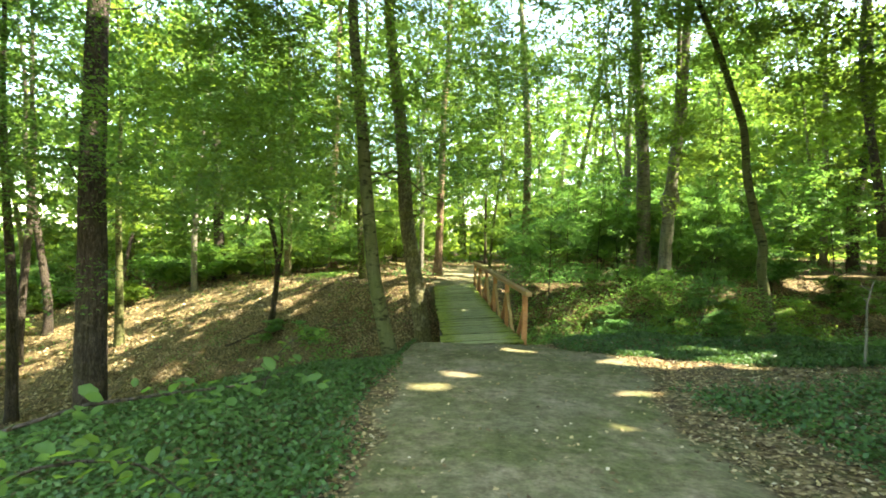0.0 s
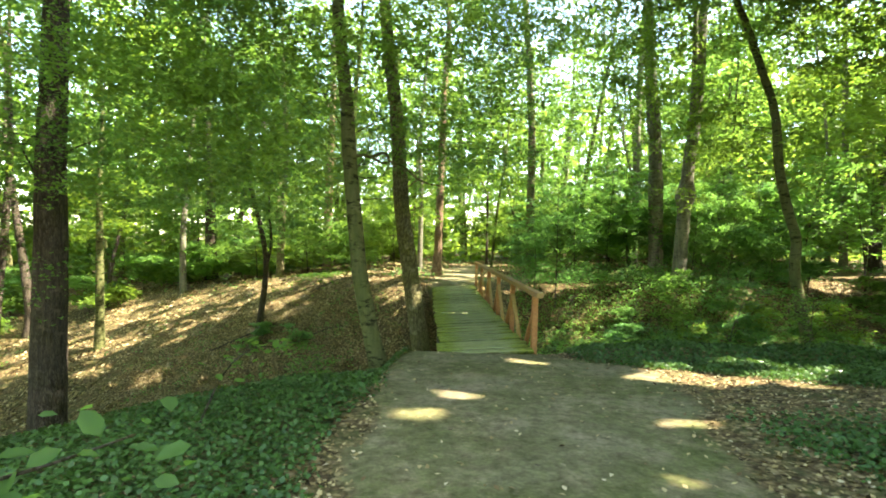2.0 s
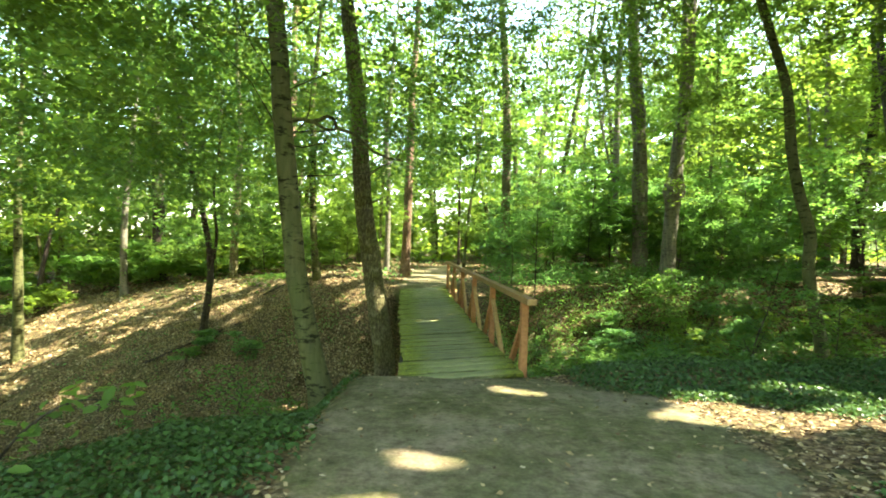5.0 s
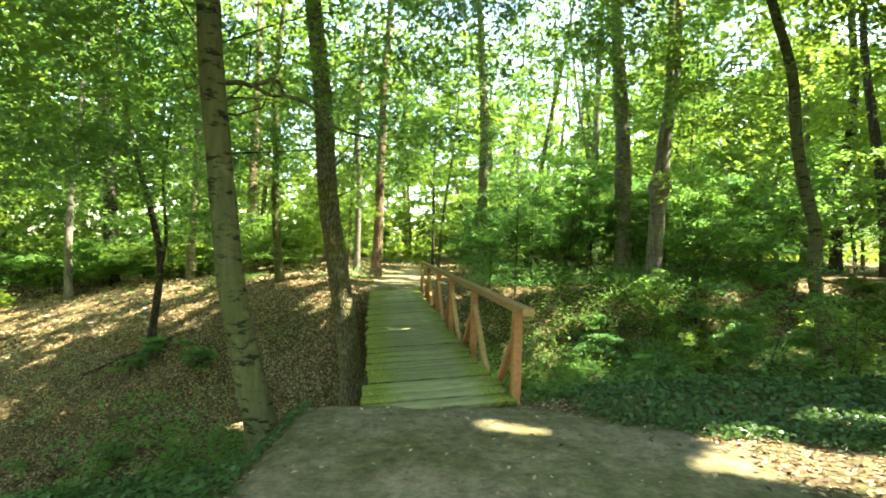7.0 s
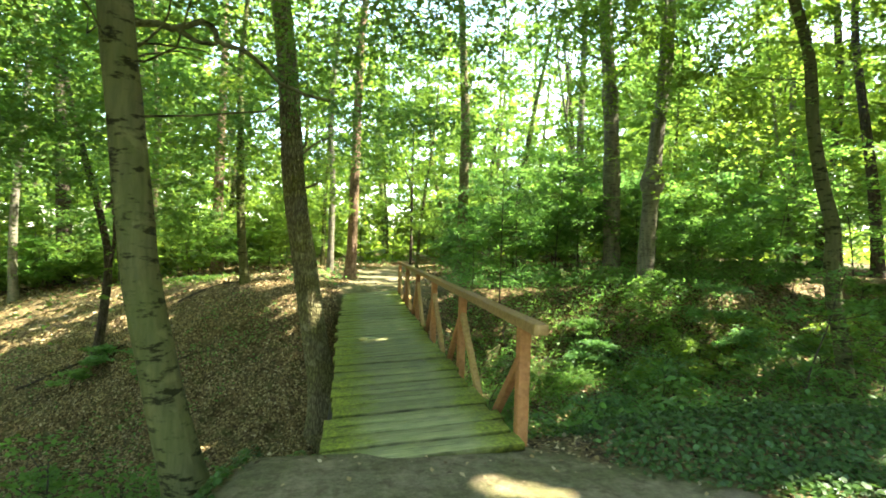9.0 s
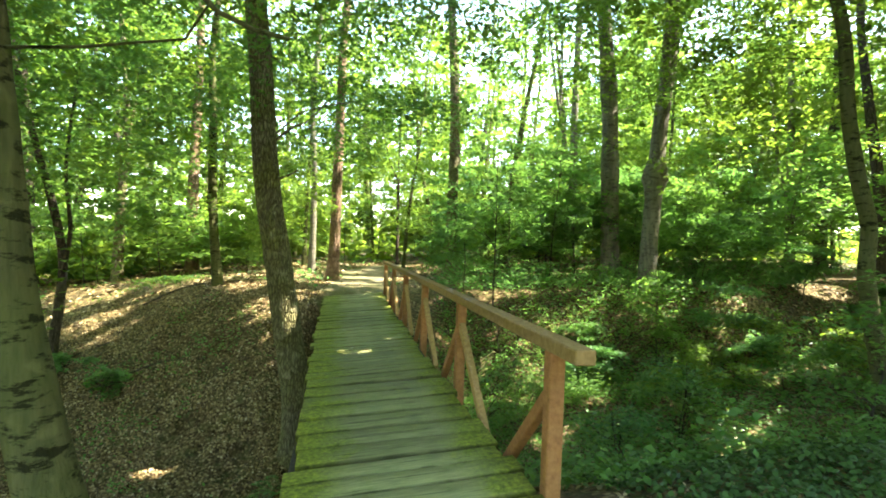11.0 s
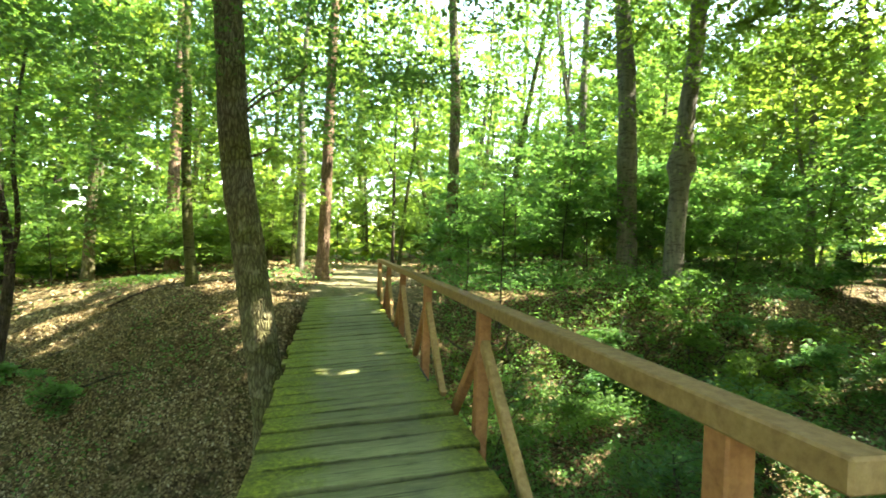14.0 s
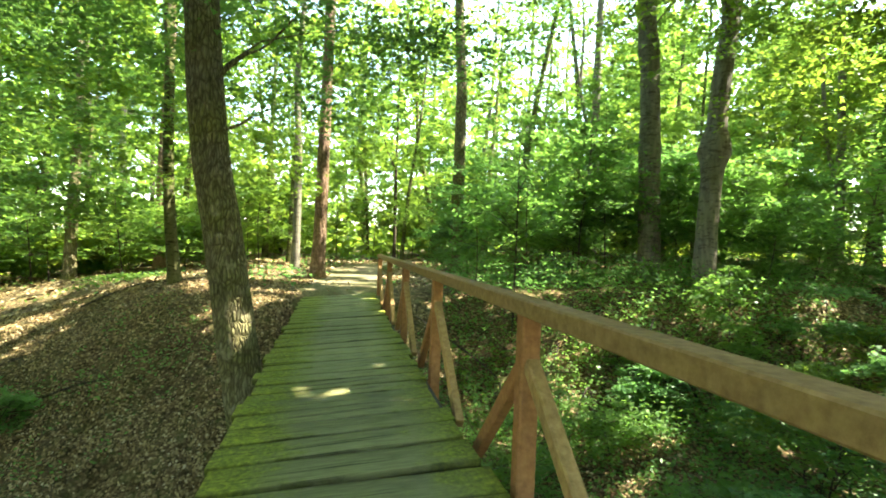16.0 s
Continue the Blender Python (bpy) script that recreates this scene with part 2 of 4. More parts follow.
def mesh_from(name, verts, faces, mat, smooth=False):
    """verts (N,3); faces (M,k), all with the same number of corners."""
    verts, faces = np.asarray(verts, np.float32), np.asarray(faces, np.int32)
    me = bpy.data.meshes.new(name)
    me.vertices.add(len(verts))
    me.vertices.foreach_set("co", verts.ravel())
    k = faces.shape[1]
    me.loops.add(faces.size)
    me.loops.foreach_set("vertex_index", faces.ravel())
    me.polygons.add(len(faces))
    me.polygons.foreach_set("loop_start", np.arange(0, faces.size, k, dtype=np.int32))
    if smooth:
        me.polygons.foreach_set("use_smooth", np.ones(len(faces), bool))
    me.update(calc_edges=True)
    if mat:
        me.materials.append(mat)
    return me


def part(name, me, parent, label=""):
    ob = new(name, me)
    ob.parent = parent
    if label:
        tagged(ob, label)
    return ob


def thing(name, label, category, group="", at=(0, 0, 0), kind=""):
    ob = new(name)
    ob.empty_display_size = 0.2
    ob.location = at
    return tagged(ob, label, category, group, kind)


def spline(pts, n):
    """n points along a smooth curve through pts."""
    p = np.asarray(pts, float)
    t = np.linspace(0, len(p) - 1, n)
    i = np.clip(t.astype(int), 0, len(p) - 2)
    u = (t - i)[:, None]
    p0, p1, p2, p3 = p[np.maximum(i - 1, 0)], p[i], p[i + 1], p[np.minimum(i + 2, len(p) - 1)]
    return 0.5 * (2 * p1 + (p2 - p0) * u + (2 * p0 - 5 * p1 + 4 * p2 - p3) * u ** 2 + (3 * p1 - p0 - 3 * p2 + p3) * u ** 3)


def tube(pts, radii, sides, rough=0.0, phase=0.0):
    """Quads round a line; rough: share by which the radius wanders."""
    p = np.asarray(pts, float)
    n = len(p)
    d = np.gradient(p, axis=0)
    d /= np.linalg.norm(d, axis=1)[:, None] + 1e-9
    ref = np.where(np.abs(d[:, 2:3]) > 0.9, np.array([[1.0, 0, 0]]), np.array([[0, 0, 1.0]]))
    a = np.cross(d, ref)
    a /= np.linalg.norm(a, axis=1)[:, None] + 1e-9
    b = np.cross(d, a)
    th = np.linspace(0, 2 * np.pi, sides, endpoint=False) + phase
    rad = np.asarray(radii, float)[:, None] * np.ones((1, sides))
    if rough:
        s = np.arange(n)[:, None] * 0.33
        rad = rad * (1 + rough * (np.sin(3 * th + s * 0.6 + phase) * 0.5 + np.sin(5 * th - s + phase * 2) * 0.35 + rng.normal(0, 0.35, rad.shape)))
    v = p[:, None, :] + rad[..., None] * (np.cos(th)[None, :, None] * a[:, None, :] + np.sin(th)[None, :, None] * b[:, None, :])
    i, j = np.arange(n - 1)[:, None], np.arange(sides)[None, :]
    j2 = (j + 1) % sides
    f = np.stack([i * sides + j, i * sides + j2, (i + 1) * sides + j2, (i + 1) * sides + j], -1).reshape(-1, 4)
    return v.reshape(-1, 3), f


def joined(pieces):
    vs, fs, o = [], [], 0
    for v, f in pieces:
        vs.append(v)
        fs.append(f + o)
        o += len(v)
    return np.concatenate(vs), np.concatenate(fs)


# gaps cut in the leaves to let sun reach each place on the ground below: x, y, z, radius
GAPS = [
    (-0.47, 7.1, 0.10, 0.24), (-0.78, 6.3, 0.14, 0.22), (-0.56, 5.85, 0.16, 0.02), (1.06, 4.95, 0.2, 0.17), (1.9, 6.3, 0.15, 0.20), (1.45, 6.1, 0.15, 0.08),
    (2.1, 8.1, 0.08, 0.24), (3.4, 8.1, 0.13, 0.95), (2.75, 7.75, 0.1, 0.3), (3.9, 9.0, 0.1, 0.25), (0.72, 9.1, 0.0, 0.22),
    (0.05, 14.45, 0.0, 0.0), (0.16, 10.6, 0.0, 0.0), (-0.26, 10.1, 0.0, -0.01), (0.84, 11.1, 0.0, -0.02), (-0.6, 15.1, 0.0, -0.03),
    (-20.5, 31, -4.4, 1.3), (-17.0, 28.5, -3.6, 1.3), (-13.3, 28.2, -2.7, 1.5), (-10.2, 27.2, -1.3, 1.5), (-7.6, 28.5, -0.5, 1.7), (-5.8, 27.4, -0.1, 1.2), (-13, 32.5, -1.5, 1.6), (-16.5, 25.2, -3.6, 0.8), (-11.8, 25.2, -2.2, 0.7), (-14.6, 26.0, -3.2, 0.7),
    (-9.2, 30.5, -0.7, 1.2), (-11, 29.5, -1.5, 1.2), (-22, 37, -2, 1.5), (-10.9, 14.6, -3.0, 0.6), (-19, 25, -4.5, 0.9),
    (3.2, 42, 0.3, 2.0), (0.5, 27.6, 0.3, 0.55), (0.3, 24.2, 0.3, 0.4), (1.2, 32, 0.3, 0.9), (2.0, 36, 0.3, 1.2), (-0.9, 25.1, 0.3, 0.3),
    (-1.32, 17.3, 0.1, 0.22), (14.5, 24.5, 0.8, 0.7), (20, 27, 1, 1.0), (11.6, 21.6, 0.4, 0.8), (13.2, 19.6, 0.3, 0.6), (2.05, 13.4, -1.5, 0.08), (1.7, 11.2, -0.3, 0.06), (3.4, 15.6, -1.3, 0.04), (2.0, 12.3, -0.3, 0.02), (2.9, 12.9, -0.4, 0.02), (3.8, 13.8, -0.6, 0.04), (4.4, 16.2, -0.9, 0.04), (2.6, 14.6, -1.1, 0.03),
    (-2.7, 11.9, -1.0, 0.06),
]
S = np.array(TO_SUN)


ACROSS = np.cross(S, (0.0, 0.0, 1.0))
ACROSS /= np.linalg.norm(ACROSS)
ALONG = np.cross(S, ACROSS)


def clear_of_gaps(p):
    """False for leaves that would close a gap; wide gaps are broken up by tufts that stay."""
    keep = np.ones(len(p), bool)
    u, w = p @ ACROSS, p @ ALONG
    tufts = np.sin(4.9 * u + 1.7 * np.sin(2.3 * w)) + np.sin(6.3 * w + 1.3 * np.sin(3.6 * u) + 1.0) + 0.7 * np.sin(12 * u - 7 * w)
    for x, y, z, r in GAPS:
        v = p - np.array([x, y, z])
        along = v @ S
        off = np.linalg.norm(v - along[:, None] * S, axis=1)
        inside = (off < r + np.where(along > 7, 0.2, 0.05)) & (along > 3.2)
        if r > 0.65:
            inside &= tufts > (0.3 if y > 20 else -1.2)
        keep &= ~inside
    # leaves also cut along sun shafts, to light the far wood's undergrowth
    gx, gy = p[:, 0] - 0.774 * p[:, 2], p[:, 1] + 0.109 * p[:, 2]
    closed = ((gx > -11) & (gx < np.where(gy > 13.5, 7.5, 11)) & (gy < np.where(gx > 2, 21.6, 20.3))) | (gy < 9) | ((gx < -3) & (gy < 22.5) & (gx > -11))
    shaft = np.sin(1.9 * gx + 1.6 * np.sin(1.1 * gy)) + np.sin(2.3 * gy + 1.5 * np.sin(1.4 * gx) + 1.0) + 0.6 * np.sin(4.7 * gx - 3.9 * gy)
    fleck = np.sin(3.3 * gx + 1.4 * np.sin(2.1 * gy)) + np.sin(3.9 * gy + 1.3 * np.sin(2.4 * gx)) + 0.6 * np.sin(7.7 * gx - 6.9 * gy)
    keep &= ~((gx > 5.2) & (gx < 12) & (gy > 11.2) & (gy < 20.3) & (p[:, 2] > 3.5) & (fleck > 1.8))
    keep &= closed | (p[:, 2] < 5.0) | (shaft < np.where(gx < -3, np.where(gy < 23, 1.1, np.where(gx > -17, -0.3, 0.12)), np.where(gx > 12, 1.15, 0.2)))
    return keep


def in_view(p):
    """Leaves that the camera walk can see; the others are built coarser."""
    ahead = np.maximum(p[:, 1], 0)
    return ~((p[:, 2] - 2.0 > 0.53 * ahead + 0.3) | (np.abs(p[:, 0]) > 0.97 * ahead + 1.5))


def tri_leaves(c, size, flat):
    """Corners of three-cornered leaves round the given middles."""
    n = len(c)
    nrm = rng.normal(0, flat, (n, 3))
    nrm[:, 2] = 1.0
    nrm /= np.linalg.norm(nrm, axis=1)[:, None]
    az = rng.uniform(0, 2 * np.pi, n)
    d = np.stack([np.cos(az), np.sin(az), np.zeros(n)], 1)
    d -= nrm * np.sum(d * nrm, 1)[:, None]
    d /= np.linalg.norm(d, axis=1)[:, None]
    w = np.cross(nrm, d)
    ln = (size * rng.uniform(0.6, 1.35, n))[:, None]
    wd = ln * rng.uniform(0.3, 0.46, n)[:, None]
    return np.stack([c + d * ln * 0.55, c - d * ln * 0.4 + w * wd, c - d * ln * 0.45 - w * wd * 0.9], 1).reshape(-1, 3)


def crown_mesh(name, centres, mat, flat, size=None, cull=True, split=2):
    """Foliage in small flat tufts: each given place becomes a few little leaves; leaves out of the camera's view are
    coarser.
    """
    c = np.asarray(centres, float)
    if cull:
        c = c[clear_of_gaps(c)]
    ln = leaf_length(c) if size is None else np.full(len(c), float(size))
    seen = in_view(c)
    # leaves the camera never sees, coarse, kept to cast shade
    unseen = ~seen & (rng.uniform(0, 1, len(c)) < 0.92)
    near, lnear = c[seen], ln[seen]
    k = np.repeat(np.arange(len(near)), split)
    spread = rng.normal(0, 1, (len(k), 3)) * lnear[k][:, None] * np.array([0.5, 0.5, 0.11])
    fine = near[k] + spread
    v = np.concatenate([tri_leaves(fine, lnear[k] * 1.08 / math.sqrt(split), flat), tri_leaves(c[unseen], ln[unseen] * 1.2, flat)])
    return mesh_from(name, v, np.arange(len(v)).reshape(-1, 3), mat)


def leaf_mesh(name, centres, size, mat, flat=0.36, cull=True, wide=0.62, axis=None):
    """One mesh of many leaves: four corners each, pointed, slightly folded along the way they lie."""
    c = np.asarray(centres, float)
    if cull:
        c = c[clear_of_gaps(c)]
    n = len(c)
    nrm = rng.normal(0, flat, (n, 3))
    nrm[:, 2] = 1.0
    if axis is not None:
        nrm += axis
    nrm /= np.linalg.norm(nrm, axis=1)[:, None]
    az = rng.uniform(0, 2 * np.pi, n)
    d = np.stack([np.cos(az), np.sin(az), np.zeros(n)], 1)
    d -= nrm * np.sum(d * nrm, 1)[:, None]
    d /= np.linalg.norm(d, axis=1)[:, None]
    w = np.cross(nrm, d)
    ln = (np.broadcast_to(size, (n,)) * rng.uniform(0.65, 1.3, n))[:, None]
    wd = ln * wide * 0.5
    up = nrm * ln * rng.uniform(0.0, 0.16, n)[:, None]
    v = np.stack([c - d * ln * 0.5, c - d * ln * 0.05 - w * wd + up, c + d * ln * 0.5, c - d * ln * 0.05 + w * wd + up], 1).reshape(-1, 3)
    return mesh_from(name, v, np.arange(4 * n).reshape(-1, 4), mat)


def fine_leaf_mesh(name, centres, size, mat, flat=0.45):
    """Six-cornered leaves, folded along the midrib, for boughs close to the path."""
    c = np.asarray(centres, float)
    n = len(c)
    nrm = rng.normal(0, flat, (n, 3))
    nrm[:, 2] = 1.0
    nrm /= np.linalg.norm(nrm, axis=1)[:, None]
    az = rng.uniform(0, 2 * np.pi, n)
    d = np.stack([np.cos(az), np.sin(az), np.zeros(n)], 1)
    d -= nrm * np.sum(d * nrm, 1)[:, None]
    d /= np.linalg.norm(d, axis=1)[:, None]
    w = np.cross(nrm, d)
    ln = (size * rng.uniform(0.6, 1.25, n))[:, None]
    v = []
    for a, s, up in ((-0.5, 0, 0), (-0.22, -0.3, 0.08), (0.2, -0.26, 0.08), (0.5, 0, -0.05), (0.2, 0.26, 0.08), (-0.22, 0.3, 0.08)):
        v.append(c + d * ln * a + w * ln * s + nrm * ln * up)
    v = np.stack(v, 1).reshape(-1, 3)
    k = np.arange(n)[:, None] * 6
    f = np.concatenate([k + np.array([[0, 1, 2, 3]]), k + np.array([[0, 3, 4, 5]])])
    return mesh_from(name, v, f, mat)


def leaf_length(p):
    """Leaves stand for small tufts the farther they are from the path, and outside the camera's view."""
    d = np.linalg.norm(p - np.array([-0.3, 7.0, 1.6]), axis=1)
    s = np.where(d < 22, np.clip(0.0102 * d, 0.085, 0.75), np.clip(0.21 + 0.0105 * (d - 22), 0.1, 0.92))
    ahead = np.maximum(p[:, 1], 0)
    unseen = (p[:, 2] - 2.0 > 0.53 * ahead + 0.3) | (np.abs(p[:, 0]) > 0.97 * ahead + 1.5)
    return np.where(unseen & (p[:, 1] < 23), np.maximum(s, 0.5), s)


def thinned(p):
    """Crowns: dense over the near path, thinned over the far wood for sun."""
    x, y, z = p[:, 0], p[:, 1], p[:, 2]
    share = np.where(z > 12.5, 0.85, np.where(z > 7, 0.55, np.where(z > 3, 0.3, 0.0))) * ((y > 25.5) | (x < -13))
    share = share * np.where(x > 11, 0.32, 1.0)
    share = np.where((x < -2) & (y > 22) & (z > 2.5), np.maximum(share, 0.55), share)
    share = np.where(y > 34, 0.72, 1.0) * np.where((x < -2) & (z > 9), 0.75, 1.0) * share
    share = np.where(y > 46, 0.05, share)
    share = np.where((y > 10) & (y < 27) & (x < -3) & (z > 8.5), 0.2, share)
    side = (x + 0.3) / np.maximum(y - 8, 1)
    share = np.where((y > 27) & (side > 0.16) & (side < 0.5) & (z > 5.5), 0.62, share)     # thinned in a wedge of the camera's view, to brighten what lies behind
    open_way = (np.abs(x + 0.1) < 2.3) & (z < 3.5) & (y < 24)
    return (rng.uniform(0, 1, len(p)) >= share) & ~open_way


def spray_leaves(centres, radii, per, thick=0.10, droop=0.18):
    """Flat, drooping sprays of leaves, as on beech and hornbeam boughs."""
    out = []
    for c, r in zip(centres, radii):
        k = max(4, int(per * rng.uniform(0.7, 1.3)))
        az0, spread = rng.uniform(0, 2 * np.pi), rng.uniform(1.0, 3.14)
        th = az0 + rng.uniform(-spread, spread, k)
        rr = r * np.sqrt(rng.uniform(0.0, 1, k)) * (1 + 0.35 * np.sin(3 * th + az0))
        tilt = rng.normal(0, 0.14, 2)
        x, y = rr * np.cos(th), rr * np.sin(th)
        z = x * tilt[0] + y * tilt[1] - droop * rr * rr / r + rng.normal(0, thick * r, k)
        out.append(np.stack([c[0] + x, c[1] + y, c[2] + z], 1))
    return np.concatenate(out)


# ---- the lie of the land ----
def smooth(a, b, x):
    t = np.clip((x - a) / (b - a), 0, 1)
    return t * t * (3 - 2 * t)


def wave(x, y, k, seed):
    r = np.random.default_rng(seed)
    out = 0
    for i in range(5):
        a, p = r.uniform(0, 2 * np.pi), r.uniform(0, 2 * np.pi)
        f = k * r.uniform(0.6, 1.7)
        out = out + np.sin(f * (x * np.cos(a) + y * np.sin(a)) + p)
    return out / 5


def near_crest(x):
    return np.where(x < -1.0, np.maximum(10.1 + 1.05 * (x + 1.0), -4 + 0.1 * x), 10.1 + 0.03 * (x + 1))


def far_crest(x):
    return np.where(x < -2, 22.9 + 0.85 * (-2 - x), np.where(x > 3, np.maximum(22.9 - 0.45 * (x - 3), 19.6), 22.9))


def hollow(x, y):
    """Small pits in the leafy slope of the gully."""
    return smooth(0.33, 0.5, wave(x, y, 2.3, 15) + 0.2 * wave(x, y, 8, 16)) * (x < -0.8)


def height(x, y):
    x, y = np.asarray(x, float), np.asarray(y, float)
    yn, yf = near_crest(x), far_crest(x)
    near = 0.045 * np.clip(10 - y, -2, 16) + 0.07 * np.clip(x - 1.6, 0, 8) * smooth(10.5, 6, y) - 0.10 * np.clip(-1.5 - x, 0, 6) - 0.03
    far = 0.10 - 0.13 * np.clip(-4 - x, 0, 18) + 0.06 * np.clip(x - 3, 0, 14) + 0.012 * np.clip(y - 24, 0, 40)
    s = (y - yn) / (yf - yn)
    top = near + (far - near) * smooth(0.2, 0.9, s)
    bottom = np.clip(-2.75 + 0.155 * x, -6.2, -0.7)
    steep = smooth(1.6, 3.2, x)
    dip = smooth(-0.03, 0.36, s) * (1 - smooth(0.52 + 0.2 * steep, 1.02, s))
    h = top + (bottom - top) * dip
    h = h - 0.30 * smooth(-1.15, -1.65, x) * smooth(-3.2, -1.9, x) * smooth(7.2, 9.3, y) * smooth(11.5, 10.2, y)
    trench = smooth(-1.25, -0.85, x) * smooth(0.9, 0.5, x) * smooth(10.0, 10.5, y) * smooth(22.6, 21.2, y)
    h = h - 0.75 * trench
    h = h + 0.15 * smooth(1.6, 2.1, x) * smooth(7.5, 6.0, x) * smooth(9.2, 9.6, y) * smooth(10.7, 10.2, y)
    tread = path_share(x, y)
    rough = 0.05 * wave(x, y, 1.6, 3) + 0.03 * wave(x, y, 4.5, 4) + 0.22 * dip * wave(x, y, 2.4, 5) + 0.10 * dip * wave(x, y, 7.0, 6)
    rough = rough - 0.26 * dip * hollow(x, y)
    far_hills = 0.8 * wave(x, y, 0.05, 8) * smooth(45, 120, np.hypot(x, y - 10))
    return h + rough * (1 - 0.75 * tread) + far_hills


def path_line(y):
    """Where the path's middle lies beyond the bridge: it bends away behind the undergrowth."""
    y = np.asarray(y, float)
    return 0.1 + 0.085 * np.clip(y - 23, 0, 100) + 0.05 * np.clip(y - 31, 0, 40) ** 2


def path_share(x, y):
    """1 on the trodden path, 0 off it."""
    w = 0.22 * wave(x, y, 1.3, 11) + 0.08 * wave(x, y, 5, 12)
    left = -1.28 + 0.25 * smooth(8.5, 10, y)
    right = 1.55 + 0.75 * smooth(5.0, 8.0, y) - 1.25 * smooth(8.8, 10.0, y)
    here = smooth(-0.12, 0.12, x - left + w) * smooth(-0.18, 0.18, right - x + w) * (y < 10.6)
    xc = path_line(y)
    there = smooth(-0.15, 0.15, 0.95 - np.abs(x - xc) + w) * (y > 21.8)
    return np.maximum(here, there)


def h_at(x, y):
    return float(height(np.array([x]), np.array([y]))[0])


def build_ground():
    def axis(lo, a, b, hi, step):
        mid = np.arange(a, b + 1e-6, step)
        lows, highs, d = [], [], step
        v = a
        while v > lo:
            d *= 1.14
            v -= d
            lows.append(v)
        v, d = b, step
        while v < hi:
            d *= 1.14
            v += d
            highs.append(v)
        return np.array(lows[::-1] + list(mid) + highs)
    xs, ys = axis(-900, -12, 10, 900, 0.165), axis(-700, 1.0, 26, 1200, 0.165)
    gx, gy = np.meshgrid(xs, ys, indexing="ij")
    z = height(gx, gy)
    v = np.stack([gx, gy, z], -1).reshape(-1, 3)
    ny = len(ys)
    i, j = np.arange(len(xs) - 1)[:, None], np.arange(ny - 1)[None, :]
    f = np.stack([i * ny + j, (i + 1) * ny + j, (i + 1) * ny + j + 1, i * ny + j + 1], -1).reshape(-1, 4)
    tread = path_share(v[:, 0], v[:, 1])
    on = tread[f].mean(1) > 0.45
    for name, sel, label, cat in (("ground", ~on, "woodland floor of soil and brown leaf litter", "ground"), ("path", on, "trodden pale earth footpath, patchily green", "path")):
        used, idx = np.unique(f[sel], return_inverse=True)
        me = mesh_from(name, v[used], idx.reshape(-1, 4), GROUND, True)
        a = me.attributes.new("tread", "FLOAT", "POINT")
        a.data.foreach_set("value", tread[used].astype(np.float32))
        tagged(new(name, me), label, cat, kind="structure")


build_ground()


# ---- the footbridge ----
def box_mesh(name, lx, ly, lz, mat, chamfer=0.008):
    bm = bmesh.new()
    bmesh.ops.create_cube(bm, size=1)
    bmesh.ops.scale(bm, vec=(lx, ly, lz), verts=bm.verts)
    if chamfer:
        bmesh.ops.bevel(bm, geom=bm.edges, offset=chamfer, segments=1, affect="EDGES")
    me = bpy.data.meshes.new(name)
    bm.to_mesh(me)
    bm.free()
    me.materials.append(mat)
    return me


def beam_between(name, a, b, w, h, mat, parent, label=""):
    """A squared timber from a to b, w wide and h deep."""
    a, b = Vector(a), Vector(b)
    ob = part(name, box_mesh(name, w, (b - a).length, h, mat), parent, label)
    d = (b - a).normalized()
    side = d.cross(Vector((0, 0, 1))).normalized()
    upv = side.cross(d)
    m = Matrix((side, d, upv)).transposed().to_4x4()
    m.translation = (a + b) / 2
    ob.matrix_world = m
    return ob


DECK_L, DECK_R, DECK_Y0, DECK_Y1, RAIL_X = -0.69, 0.90, 9.75, 22.75, 1.0


DECK_TILT = 0.075


def plank_mesh(lx, ly, lz, r):
    """A sawn plank with wavering long edges and worn ends."""
    n = 8
    v = []
    for i in range(n + 1):
        x = lx * (i / n - 0.5)
        a, b = -ly / 2 + r.uniform(0, 0.009), ly / 2 - r.uniform(0, 0.009)
        dz = r.uniform(-0.002, 0.002)
        v += [(x, a, -lz / 2), (x, b, -lz / 2), (x, b, lz / 2 - 0.006 + dz), (x, b - 0.008, lz / 2 + dz), (x, a + 0.008, lz / 2 + dz), (x, a, lz / 2 - 0.006 + dz)]
    f = [(6 * i + k, 6 * i + (k + 1) % 6, 6 * i + 6 + (k + 1) % 6, 6 * i + 6 + k) for i in range(n) for k in range(6)]
    f += [(3, 2, 1, 0), (5, 4, 3, 0), (6 * n, 6 * n + 1, 6 * n + 2, 6 * n + 3), (6 * n, 6 * n + 3, 6 * n + 4, 6 * n + 5)]
    return mesh_from("plank", v, [q[::-1] for q in f], PLANK)


